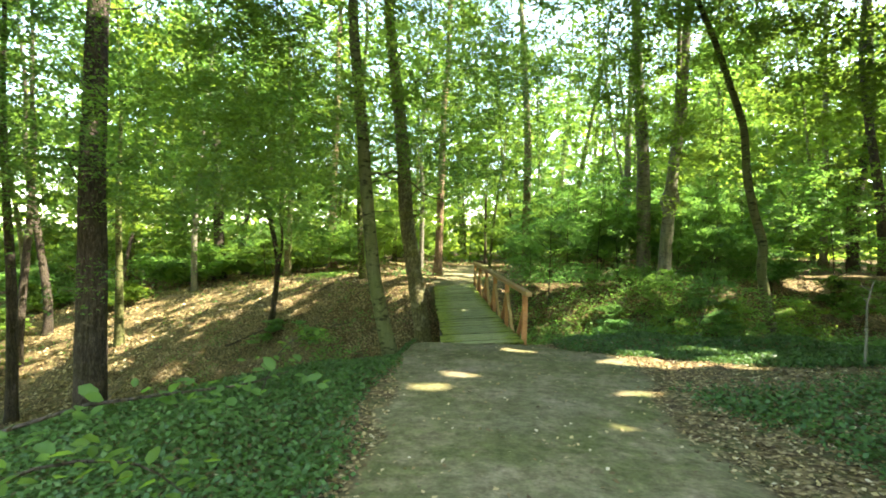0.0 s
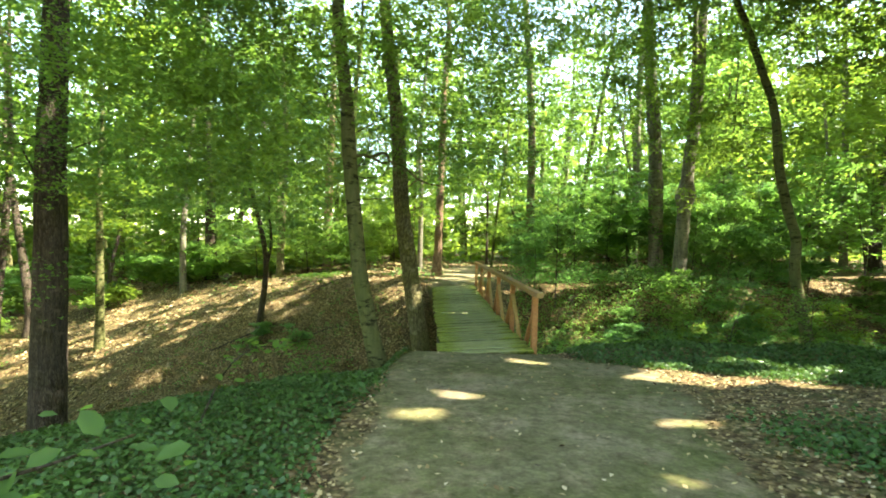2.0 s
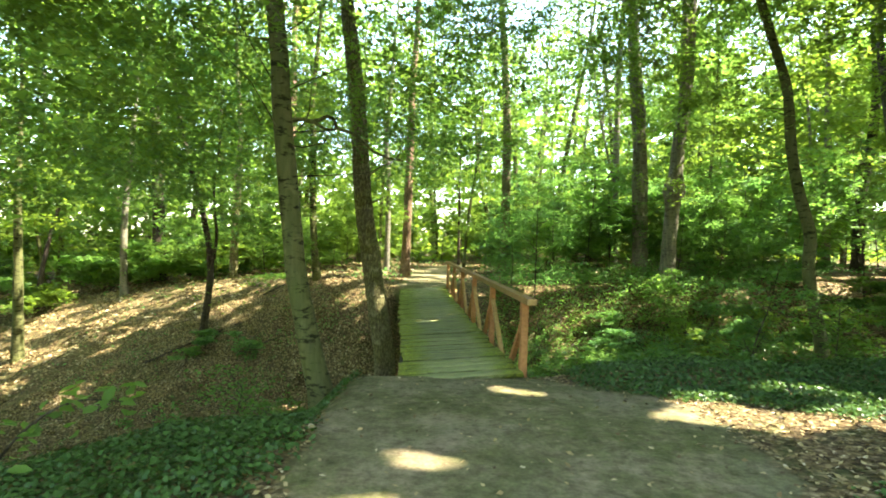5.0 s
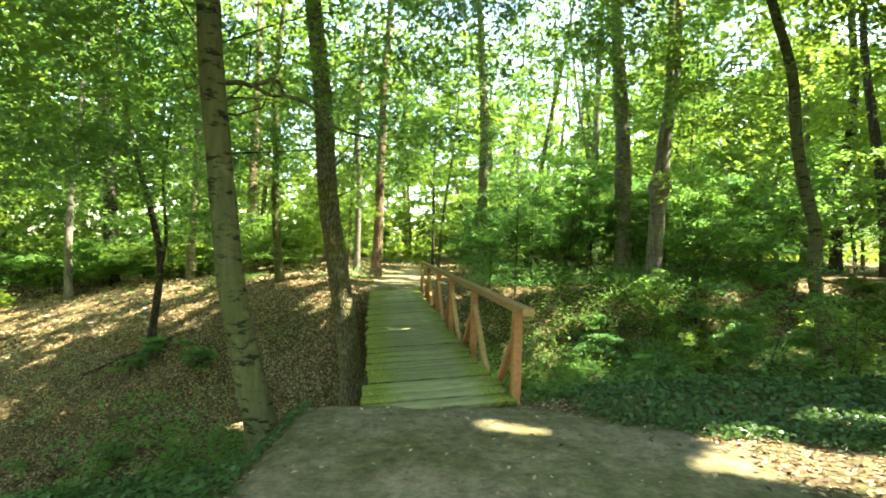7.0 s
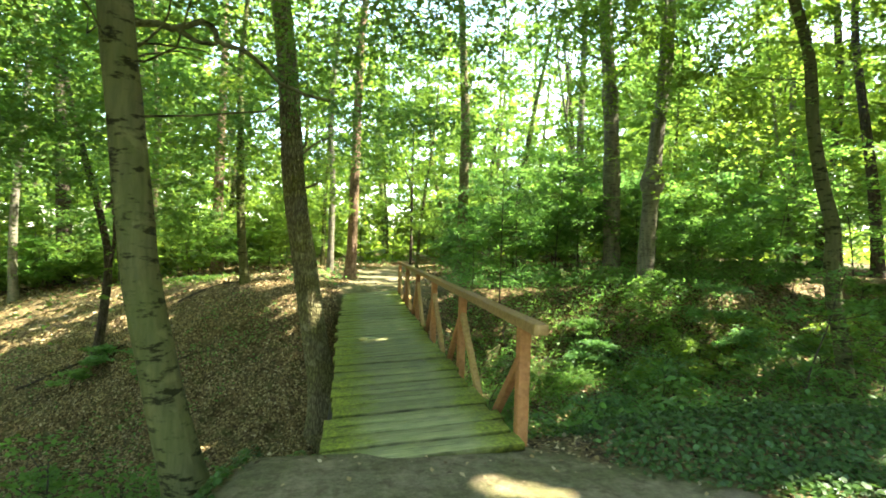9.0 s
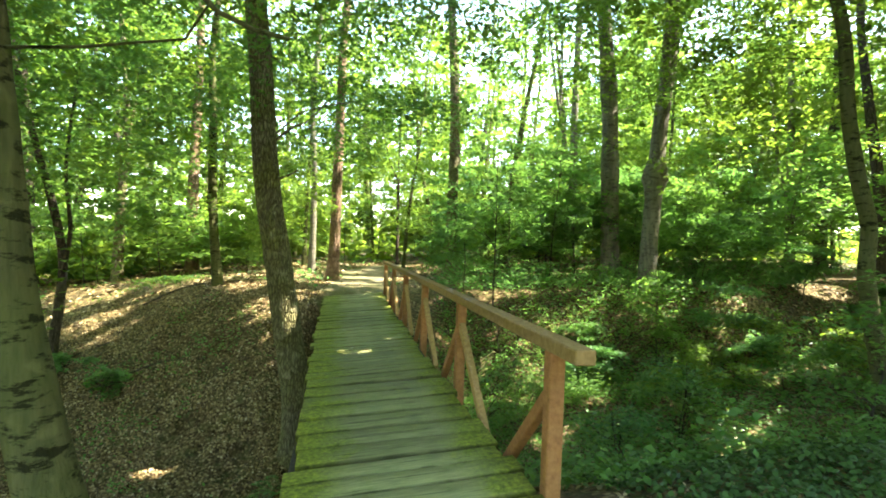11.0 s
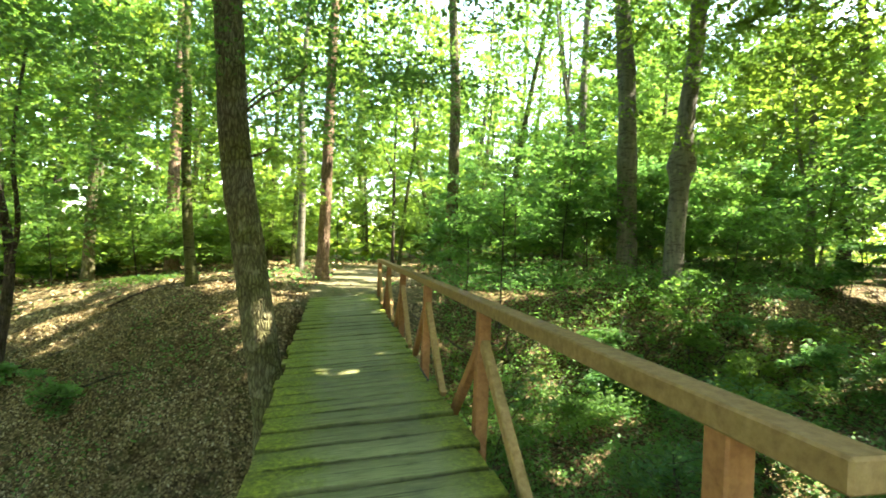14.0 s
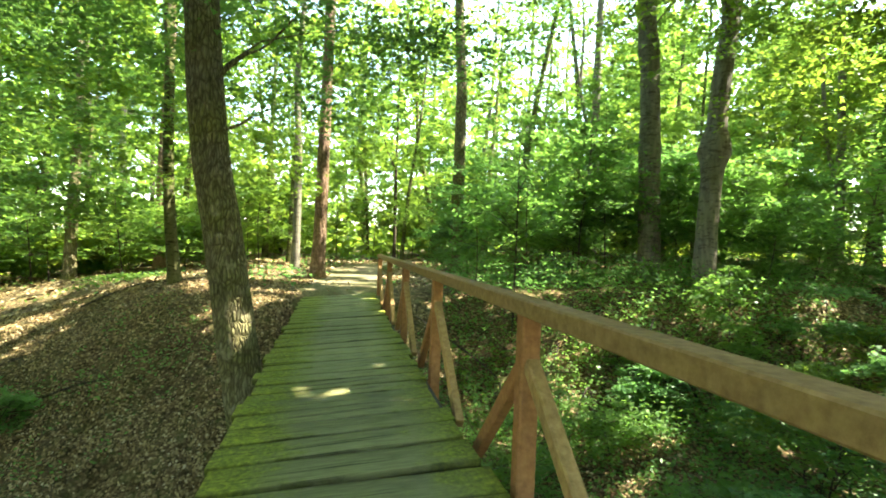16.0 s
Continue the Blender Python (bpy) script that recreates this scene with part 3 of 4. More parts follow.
def build_bridge():
    br = thing("footbridge", "mossy plank footbridge with one reddish timber handrail over a gully", "bridge")
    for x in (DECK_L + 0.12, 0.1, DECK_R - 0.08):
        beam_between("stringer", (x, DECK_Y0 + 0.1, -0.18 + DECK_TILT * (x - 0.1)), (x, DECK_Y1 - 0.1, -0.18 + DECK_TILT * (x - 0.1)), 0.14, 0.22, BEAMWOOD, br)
    r = random.Random(4)
    y = DECK_Y0
    while y < DECK_Y1:      # the deck's sideways tilt and edges are fitted to the camera's view
        w = r.choice((0.22, 0.26, 0.29, 0.32, 0.35))
        l = float(np.interp(y, (9.7, 12, 14, 16, 22.8), (-0.60, -0.64, -0.70, -0.74, -0.80))) + r.uniform(-0.045, 0.035)
        rr = float(np.interp(y, (9.7, 11, 14, 20, 22.8), (0.95, 0.90, 0.84, 0.84, 0.90))) + r.uniform(-0.03, 0.035)
        ob = part("plank", plank_mesh(rr - l, w - r.uniform(0.010, 0.026), 0.055, r), br)
        ob.matrix_world = pose((l + rr) / 2, y + w / 2, -0.03 + DECK_TILT * ((l + rr) / 2 - 0.1) + r.uniform(-0.008, 0.008), r.uniform(-1.2, 1.2), -math.degrees(DECK_TILT) + r.uniform(-0.5, 0.5), r.uniform(-0.2, 1.4))
        y += w
    for i in range(6):
        py = 10 + 2.5 * i
        beam_between("post", (RAIL_X, py, -0.45 if i else -0.25), (RAIL_X + 0.0001, py, 0.945), 0.10, 0.10, POSTWOOD, br)
        if i > 0:
            beam_between("brace", (RAIL_X, py - 1.12, -0.12), (RAIL_X, py - 0.05, 0.70), 0.07, 0.085, RAILWOOD, br)
        if i < 5:
            beam_between("brace", (RAIL_X, py + 0.85, -0.12), (RAIL_X, py + 0.05, 0.66), 0.07, 0.085, POSTWOOD, br)
    beam_between("handrail", (RAIL_X, 9.6, 0.985), (RAIL_X, 22.75, 0.967), 0.125, 0.085, RAILWOOD, br, "weathered tan timber handrail")


build_bridge()


# ---- trees ----
def branch_pieces(starts, ends, r0, sides=3):
    out = []
    for a, b in zip(starts, ends):
        a, b = np.array(a, float), np.array(b, float)
        mid = (a + b) / 2 + rng.normal(0, 0.12 * np.linalg.norm(b - a), 3) + np.array([0, 0, 0.06 * np.linalg.norm(b - a)])
        p = spline([a, mid, b], 5)
        out.append(tube(p, np.linspace(r0, r0 * 0.25, 5), sides))
    return out


def trunk_axis(pts, top):
    """Extends the given points down into the soil and up to the height top."""
    p = [np.array(q, float) for q in pts]
    d = p[-1] - p[-2]
    d /= np.linalg.norm(d)
    while p[-1][2] < top:
        d = d * 0.8 + np.array([rng.normal(0, 0.05), rng.normal(0, 0.05), 0.2])
        d /= np.linalg.norm(d)
        p.append(p[-1] + d * 2.2)
    return np.array(p)


def tree(name, label, pts, r, top, bark, leaf, low, reach, sprays, per, group="", burl=None, flare=1.5, sides=14, fork=None, bias=1.15, fringe=0):
    """A forest tree. pts: points on the trunk's axis; low: where the boughs begin; reach: how far they go."""
    global rng
    rng = np.random.default_rng(int(abs(pts[0][0] * 131.7 + pts[0][1] * 977.3) * 10))
    pts = [tuple(p) for p in pts]
    gz = h_at(pts[0][0], pts[0][1])
    if pts[0][2] > gz - 0.05:
        pts.insert(0, (pts[0][0], pts[0][1], gz - 0.15))
    axis = trunk_axis(pts, top)
    t = thing(name, label, "tree", group, at=(float(pts[0][0]), float(pts[0][1]), gz))
    off = np.array(t.location)
    n = max(24, int(top * (3.2 if sides > 8 else 1.9)))
    line = spline(axis, n)
    hgt = line[:, 2] - gz
    rad = r * np.clip(1 - 0.75 * np.clip(hgt / top, 0, 1) ** 1.1, 0.08, 1) * (1 + (flare - 1) * np.exp(-np.clip(hgt, 0, 9) / 0.35))
    if burl:
        for bz, amt in burl:
            rad = rad * (1 + amt * np.exp(-((line[:, 2] - bz) / 0.33) ** 2))
    v, f = tube(line, rad, sides, 0.05, rng.uniform(0, 6))
    if fork:
        for fp in fork:
            fl = spline(fp[1:], 16)
            fv, ff = tube(fl, np.linspace(fp[0], fp[0] * 0.45, 16), 8, 0.05)
            part("limb", mesh_from("limb", fv - off, ff, bark, True), t)
    part("trunk", mesh_from("trunk", v - off, f, bark, True), t)
    # boughs and sprays
    k = sprays
    zz = low + (top * 1.02 - low) * rng.uniform(0, 1, k) ** bias
    frac = np.clip((zz - low) / max(top - low, 0.1), 0, 1)
    rr = reach * (0.35 + 0.65 * np.sqrt(rng.uniform(0, 1, k))) * (1 - 0.6 * frac ** 1.5) * np.where(frac < 0.12, 0.85, 1)
    az = rng.uniform(0, 2 * np.pi, k)
    if fringe:      # low, wide boughs that hang into the view
        zz[:fringe] = low + rng.uniform(0.0, 5.5, fringe)
        frac = np.clip((zz - low) / max(top - low, 0.1), 0, 1)
        rr[:fringe] = reach * rng.uniform(0.35, 1.15, fringe)
    ax = np.stack([np.interp(zz, line[:, 2], line[:, i]) for i in range(3)], 1)
    end = ax + np.stack([rr * np.cos(az), rr * np.sin(az), rng.normal(0.05, 0.25, k) * rr], 1)
    st = np.stack([np.interp(zz - 0.25 * rr, line[:, 2], line[:, i]) for i in range(3)], 1)
    nb = min(k, 36 if group == "named trees" else 15)
    order = np.argsort(rr)
    boughs = branch_pieces(st[order[:nb]], end[order[:nb]], max(0.010, r * 0.085))
    own = 8 if group == "named trees" else 0
    for v, f in boughs[:own]:
        part("bough", mesh_from("bough", v - off, f, bark, True), t)
    v, f = joined(boughs[own:])
    tagged(part("brushwood", mesh_from("brushwood", v - off, f, bark, True), t), kind="stuff")
    lv = spray_leaves(end, reach * rng.uniform(0.22, 0.42, k), per)
    lv = lv[lv[:, 2] > height(lv[:, 0], lv[:, 1]) + 0.4]
    lv = lv[thinned(lv)]
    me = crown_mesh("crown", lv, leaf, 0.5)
    ob = part("crown", me, t)
    ob.location = -off
    return t


NAMED = [
    # label, axis points, radius, top, bark, leaf, low, reach, sprays, leaves a spray, flare
    ("slim grey-green hornbeam leaning beside the path", [(-1.61, 10.1, -0.48), (-1.81, 10.1, 0.31), (-2.0, 10.1, 1.18), (-2.07, 10.1, 1.76), (-2.17, 10.1, 2.62), (-2.26, 10.1, 3.47), (-2.3, 10.1, 4.04)], 0.145, 15, BARK_GREY, LEAF, 2.9, 3.8, 150, 210, 1.55),
    ("stout oak with furrowed bark beside the bridge", [(-1.12, 17.6, -1.7), (-1.34, 17.6, -0.32), (-1.58, 17.6, 1.23), (-1.76, 17.6, 2.26), (-1.89, 17.6, 3.27), (-2.01, 17.6, 4.8), (-2.11, 17.6, 5.8)], 0.30, 22, BARK_OAK, LEAF, 3.8, 5.4, 200, 180, 1.5),
    ("straight reddish pine beside the far path", [(-0.66, 26.5, 0.29), (-0.62, 26.5, 1.66), (-0.61, 26.5, 4.1), (-0.58, 26.5, 7.15), (-0.55, 26.5, 9.18)], 0.21, 21, BARK_PINE, LEAF, 6.5, 3.6, 80, 130, 1.5),
    ("tall grey beech with a pale scar", [(8.85, 23.2, 1.0), (8.73, 23.2, 4.26), (8.64, 23.2, 6.14), (8.46, 23.2, 7.99), (8.28, 23.2, 9.84)], 0.32, 23, BARK_BEECH, LEAF, 7.5, 4.8, 70, 130, 1.3),
    ("grey beech with a swollen burl and two stems", [(8.64, 20.7, 0.5), (8.71, 20.7, 2.3), (8.82, 20.7, 3.92), (8.93, 20.7, 5.53), (9.12, 20.7, 7.16), (9.18, 20.7, 8.78)], 0.26, 21, BARK_BEECH, LEAF, 7.0, 4.6, 70, 130, 1.3),
    ("straight pale-patched oak on the far bank", [(4.27, 28.5, 0.4), (4.28, 28.5, 3.53), (4.26, 28.5, 7.07), (4.12, 28.5, 9.41), (3.96, 28.5, 11.74)], 0.25, 24, BARK_OAK, LEAF_SUN, 7.0, 4.6, 100, 120, 1.5),
    ("slender crooked hornbeam in the gully", [(8.75, 14.0, -0.6), (8.34, 14.0, 1.2), (8.33, 14.0, 2.13), (8.07, 14.0, 2.92), (7.82, 14.0, 3.97), (7.67, 14.0, 5.29), (7.25, 14.0, 6.46), (6.8, 14.0, 7.62)], 0.14, 15, BARK_GREY, LEAF, 5.0, 4.4, 110, 150, 1.3),
    ("dark leaning tree among saplings", [(21.84, 27.0, 1.0), (21.85, 27.0, 4.38), (22.08, 27.0, 5.95), (22.44, 27.0, 8.33), (22.46, 27.0, 10.93)], 0.27, 22, BARK_DARK, LEAF_SUN, 5.0, 5.0, 75, 120, 1.3),
    ("dark straight trunk beyond the gully", [(-16.92, 38.0, -1.2), (-17.14, 38.0, 4.52), (-17.46, 38.0, 9.39), (-17.73, 38.0, 12.62)], 0.42, 24, BARK_DARK, LEAF, 6, 5.5, 80, 120, 1.3),
    ("massive dark oak trunk rising from the gully", [(-9.91, 13.6, -3.29), (-9.92, 13.6, -0.83), (-9.92, 13.6, 1.27), (-9.96, 13.6, 3.35), (-9.92, 13.6, 5.43), (-9.89, 13.6, 7.49)], 0.41, 22, BARK_DARK, LEAF, 3.2, 5.4, 170, 220, 1.35),
    ("thin forked tree on the gully slope", [(-8.28, 22.7, -3.6), (-8.02, 22.7, -1.44), (-7.85, 22.7, 0.6), (-8.11, 22.7, 2.16), (-8.6, 22.7, 3.94), (-9.09, 22.7, 5.93), (-9.35, 22.7, 7.7)], 0.13, 13, BARK_DARK, LEAF, 2.6, 3.8, 80, 170, 1.4),
    ("thin pale tree on the leaf-covered bank", [(-15.88, 32.0, -2.4), (-16.01, 32.0, 0.58), (-15.97, 32.0, 3.19), (-15.75, 32.0, 5.8), (-15.63, 32.0, 7.75)], 0.2, 15, BARK_BEECH, LEAF, 4.0, 4.2, 60, 110, 1.2),
    ("reddish-brown trunk behind the bank", [(-7.93, 35.0, 0.04), (-7.98, 35.0, 3.4), (-7.93, 35.0, 6.76), (-7.86, 35.0, 10.41)], 0.3, 22, BARK_PINE, LEAF_SUN, 6.0, 4.5, 70, 110, 1.4),
    ("slim straight tree at the bank's edge", [(-4.29, 24.7, -0.1), (-4.48, 24.7, 1.84), (-4.57, 24.7, 3.58), (-4.6, 24.7, 5.67), (-4.69, 24.7, 7.4)], 0.16, 16, BARK_GREY, LEAF, 3.2, 3.8, 70, 160, 1.3),
    ("tall dark trunk deep in the wood", [(-15.62, 46.0, 0), (-15.85, 46.0, 5.82), (-16.1, 46.0, 9.63)], 0.32, 22, BARK_DARK, LEAF_SUN, 6, 5, 70, 110, 1.3),
    ("crooked dark trunk beyond the bank", [(-16.57, 42.0, -0.5), (-16.77, 42.0, 1.82), (-16.3, 42.0, 4.21), (-16.15, 42.0, 6.59)], 0.26, 17, BARK_DARK, LEAF, 5, 4.5, 60, 110, 1.3),
    ("pale sunlit trunk deep in the wood", [(-17.25, 55.0, 0), (-17.4, 55.0, 5.55)], 0.42, 20, BARK_BEECH, LEAF_SUN, 7, 5, 60, 110, 1.3),
    ("narrow grey tree behind the pine", [(-1.64, 30.0, 0.4), (-1.66, 30.0, 4.52), (-1.81, 30.0, 6.9)], 0.16, 17, BARK_BEECH, LEAF, 5, 3.8, 80, 110, 1.3),
    ("narrow trunk deep in the wood", [(-3.88, 38.0, 0.4), (-3.74, 38.0, 7.12), (-3.71, 38.0, 9.06)], 0.16, 18, BARK_GREY, LEAF_SUN, 5, 4.2, 85, 110, 1.3),
    ("thin forked sapling tree at the path's end", [(2.97, 38.0, 0.3), (2.89, 38.0, 5.28), (2.88, 38.0, 7.3)], 0.10, 14, BARK_DARK, LEAF_SUN, 5, 4.2, 85, 110, 1.3),
    ("tall grey trunk with slender side stems", [(10.5, 29.8, 1.0), (10.47, 29.8, 5.31), (10.44, 29.8, 7.95), (10.47, 29.8, 10.59), (10.51, 29.8, 13.24)], 0.22, 23, BARK_BEECH, LEAF_SUN, 8.0, 4.5, 80, 110, 1.3),
    ("grey forked tree among saplings", [(20.6, 27.5, 1.0), (20.48, 27.5, 6.97), (20.21, 27.5, 13.47)], 0.19, 21, BARK_BEECH, LEAF_SUN, 6, 4.5, 70, 110, 1.3),
    ("slim dark tree on the gully side", [(-15.9, 18.3, -3.0), (-15.96, 18.3, 0.03), (-16.16, 18.3, 3.06), (-16.33, 18.3, 6.07), (-16.32, 18.3, 10.06)], 0.2, 17, BARK_DARK, LEAF, 3.0, 4.6, 110, 140, 1.3),
    ("leaning dark trunk at the wood's bright edge", [(-23.57, 30.0, -2.2), (-24.44, 30.0, 3.14), (-25, 30, 7)], 0.25, 18, BARK_DARK, LEAF, 7, 4.5, 60, 110, 1.3),
]
FORKS = {0: [(0.032, (-2.24, 10.15, 3.2), (-2.05, 10.3, 3.29), (-1.88, 10.3, 3.26), (-1.7, 10.3, 3.34), (-1.6, 10.32, 3.29), (-1.57, 10.3, 3.19), (-1.42, 10.3, 3.15), (-1.27, 10.3, 3.08), (-1.02, 10.3, 2.86), (-0.67, 10.35, 2.8)), (0.024, (-1.86, 10.3, 3.25), (-1.72, 10.28, 3.17), (-1.6, 10.3, 3.17), (-1.56, 10.3, 3.2)), (0.014, (-2.2, 10.2, 3.0), (-2.05, 10.25, 3.16), (-1.95, 10.3, 3.36), (-1.92, 10.3, 3.7))],
         1: [(0.028, (-1.7, 17.5, 3.5), (-1.35, 17.3, 3.75), (-1.05, 17.2, 3.88), (-0.7, 17.1, 4.25)), (0.03, (-1.65, 17.5, 2.75), (-1.4, 17.4, 2.83), (-1.22, 17.3, 2.93))],
         4: [(0.17, (9.02, 20.7, 6.0), (8.95, 20.6, 7.4), (8.88, 20.5, 8.9), (8.75, 20.4, 12.5))],
         20: [(0.09, (10.2, 29.5, 5.5), (9.4, 29.3, 8.2), (8.8, 29.2, 11.5), (8.5, 29.0, 14)), (0.07, (9.5, 29.4, 8), (9.5, 29.3, 10.5), (9.2, 29.2, 13))],
         10: [(0.07, (-7.9, 22.7, 0.2), (-7.6, 22.5, 1.6), (-7.7, 22.4, 3.4), (-7.4, 22.3, 6))],
         21: [(0.1, (20.5, 27.4, 4.0), (19.6, 27.3, 6.0), (19.0, 27.2, 9.5), (18.4, 27.2, 13))],
         19: [(0.06, (2.9, 38, 5.4), (2.3, 38, 6.6), (1.7, 38, 9))]}
BIAS = {0: 2.2, 1: 1.45, 9: 2.0, 10: 1.5, 13: 1.5}
FRINGE = {0: 60, 1: 40, 3: 20, 4: 20, 6: 80, 9: 50, 10: 6, 13: 10}     # how many low hanging boughs
BURLS = {4: [(3.85, 0.7)], 3: [(7.2, 0.18), (4.4, 0.12)]}
for n, (label, pts, r, top, bark, leaf, low, reach, sprays, per, flare) in enumerate(NAMED):
    sprays = sprays + FRINGE.get(n, 0)
    tree("tree", label, pts, r, top, bark, leaf, low, reach, sprays, per, "named trees", BURLS.get(n), flare, 16 if n < 12 else 10, FORKS.get(n), BIAS.get(n, 1.15), FRINGE.get(n, 0))

# the wood all round: trunks with high crowns, kept off the path and the gully's open view
pl = random.Random(21)
taken = [(t[1][0][0], t[1][0][1]) for t in NAMED]


def spot_ok(x, y, gap):
    if abs(x - 0.4) < 2.6 and -12 < y < 30:
        return False
    if -14 < x < 7.5 and -2 < y < 26:
        return False
    return all((x - a) ** 2 + (y - b) ** 2 > gap * gap for a, b in taken)


def background_trees(count, box, gap, sizes, sprays, per, lows=(2.2, 6.0), out_of_view=False):
    made = 0
    for _ in range(4000):
        if made == count:
            return
        x, y = pl.uniform(box[0], box[1]), pl.uniform(box[2], box[3])
        if not spot_ok(x, y, gap) or (out_of_view and abs(x) < 1.0 * max(y, 0) + 2.5):
            continue
        taken.append((x, y))
        made += 1
        z, top = h_at(x, y), pl.uniform(*sizes)
        lean = (pl.gauss(0, 0.5), pl.gauss(0, 0.5))
        tree("tree", pl.choice(("slim woodland tree with a leafy crown", "grey-barked beech in the wood", "dark-trunked tree in the wood")),
             [(x, y, z - 0.2), (x + lean[0] * 0.3, y + lean[1] * 0.3, z + 3), (x + lean[0], y + lean[1], z + 7)],
             pl.uniform(0.1, 0.26), top, pl.choice((BARK_GREY, BARK_DARK, BARK_GREY, BARK_OAK)), pl.choice((LEAF, LEAF, LEAF_SUN)),
             pl.uniform(*lows), pl.uniform(3.2, 5.0), sprays, per, "wood", None, 1.3, 8)


background_trees(16, (9, 34, 18, 44), 3.4, (12, 18), 55, 100)
background_trees(16, (-40, -13, 14, 44), 3.6, (12, 20), 60, 110)
background_trees(12, (-16, 14, 31, 47), 3.2, (13, 20), 60, 110, (5, 8))
background_trees(40, (-58, 58, 48, 82), 4.0, (22, 31), 64, 56)
# unseen trees behind the walk's start, added to block sky light
background_trees(14, (-30, 30, -32, -2), 5.0, (15, 22), 50, 50)
for k in range(11):      # trees added sunward, mostly out of view, to shade the path
    tx, ty = 8.6 + 3.4 * (k % 3) + pl.uniform(-0.5, 0.5), -1.5 + 3.2 * (k // 3) + pl.uniform(-0.6, 0.6)
    taken.append((tx, ty))
    tree("tree", "tall leafy tree added sunward to shade the path", [(tx, ty, h_at(tx, ty) - 0.2), (tx + 0.2, ty, 4), (tx, ty + 0.3, 8)], 0.2, 17, BARK_GREY, LEAF, 5.5, 3.6, 75, 90, "wood", None, 1.3, 8)
# both sets added out of the camera's view, the first to block sun
background_trees(14, (12, 30, 0, 20), 2.9, (14, 19), 60, 90, (5, 8), True)
background_trees(6, (-30, -12, -4, 20), 4.0, (13, 20), 60, 90, (4, 7), True)


# ---- saplings and bushes ----
def sapling(x, y, hgt, leaf, size, sprays, per, label, spread=1.1, lean=(0, 0), low=0.25, cat="sapling", name="sapling"):
    global rng
    rng = np.random.default_rng(int(abs(x * 311.7 + y * 577.3) * 10))
    z = h_at(x, y)
    t = thing(name, label, cat, "undergrowth", at=(x, y, z))
    pts = [(0, 0, -0.1), (lean[0] * 0.3 + rng.normal(0, 0.05), lean[1] * 0.3, hgt * 0.35), (lean[0] * 0.7, lean[1] * 0.7 + rng.normal(0, 0.05), hgt * 0.7), (lean[0], lean[1], hgt)]
    line = spline(pts, 12)
    v, f = tube(line, np.linspace(0.009 + 0.0035 * hgt, 0.004, 12), 6)
    zz = hgt * (low + (1 - low) * rng.uniform(0, 1, sprays))
    ax = np.stack([np.interp(zz, line[:, 2], line[:, i]) for i in range(3)], 1)
    rr = spread * rng.uniform(0.3, 1.0, sprays) * (1.1 - 0.6 * zz / hgt)
    az = rng.uniform(0, 2 * np.pi, sprays)
    end = ax + np.stack([rr * np.cos(az), rr * np.sin(az), 0.12 * rr], 1)
    st = ax - np.array([0, 0, 0.12]) * hgt ** 0.5
    part("stem", mesh_from("stem", v, f, BARK_DARK, True), t)
    v, f = joined(branch_pieces(st, end, 0.006 + 0.001 * hgt, 3))
    tagged(part("brushwood", mesh_from("brushwood", v, f, BARK_DARK, True), t), kind="stuff")
    lv = spray_leaves(end, spread * rng.uniform(0.3, 0.55, sprays), per)
    wp = lv + np.array([x, y, z])
    lv = lv[(wp[:, 2] > height(wp[:, 0], wp[:, 1]) + 0.03) & clear_of_gaps(wp)]
    ln = max(size, 0.0085 * math.hypot(x, y - 7))
    if math.hypot(x, y - 9) < 9:
        part("foliage", leaf_mesh("foliage", lv, ln * 0.8, leaf, 0.36, False), t)
    else:
        shift = np.array([x, y, z])
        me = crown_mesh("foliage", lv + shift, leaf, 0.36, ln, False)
        me.transform(Matrix.Translation(-Vector(shift)))
        part("foliage", me, t)
    return t


def undergrowth(count, box, hs, leafs, size, sprays, per, spread, seed, keep=lambda x, y: True):
    q = random.Random(seed)
    made = 0
    for _ in range(count * 30):
        if made == count:
            break
        x, y = q.uniform(box[0], box[1]), q.uniform(box[2], box[3])
        if not keep(x, y) or (abs(x - float(path_line(y))) < 1.7 and y < 48):
            continue
        made += 1
        sapling(x, y, q.uniform(*hs), q.choice(leafs), size, sprays, per, q.choice(("leafy green beech sapling in the undergrowth", "young hornbeam with layered green sprays")), spread * q.uniform(0.8, 1.25), (q.gauss(0, 0.3), q.gauss(0, 0.3)))


undergrowth(34, (3.2, 15, 20.5, 30), (1.6, 5.5), (LEAF_DARK,), 0.12, 24, 60, 1.6, 1)
undergrowth(26, (12, 32, 18, 40), (2.5, 6.5), (LEAF, LEAF_DARK), 0.2, 24, 55, 2.1, 2)
undergrowth(20, (1.8, 14, 30, 46), (3, 7), (LEAF, LEAF_SUN), 0.2, 26, 55, 2.2, 3)
undergrowth(26, (-14, -2.5, 31, 48), (1.5, 6), (LEAF, LEAF_SUN), 0.2, 24, 55, 2.1, 4)
undergrowth(22, (-38, -12, 38, 48), (2.0, 7), (LEAF, LEAF_SUN), 0.27, 20, 45, 2.4, 5)
undergrowth(22, (-30, -5, 31, 38), (0.8, 3.0), (LEAF, LEAF_SUN, LEAF_DARK), 0.16, 20, 50, 1.6, 41)
undergrowth(22, (-12, 26, 40, 48), (3, 8), (LEAF, LEAF_SUN), 0.32, 20, 45, 2.8, 15)
undergrowth(9, (1.5, 7, 12.0, 20), (0.6, 1.5), (WEED, LEAF_DARK), 0.085, 15, 60, 0.75, 6)
undergrowth(18, (4, 14, 10.9, 19.5), (0.8, 2.4), (LEAF_DARK, LEAF, WEED), 0.1, 18, 65, 1.0, 7)
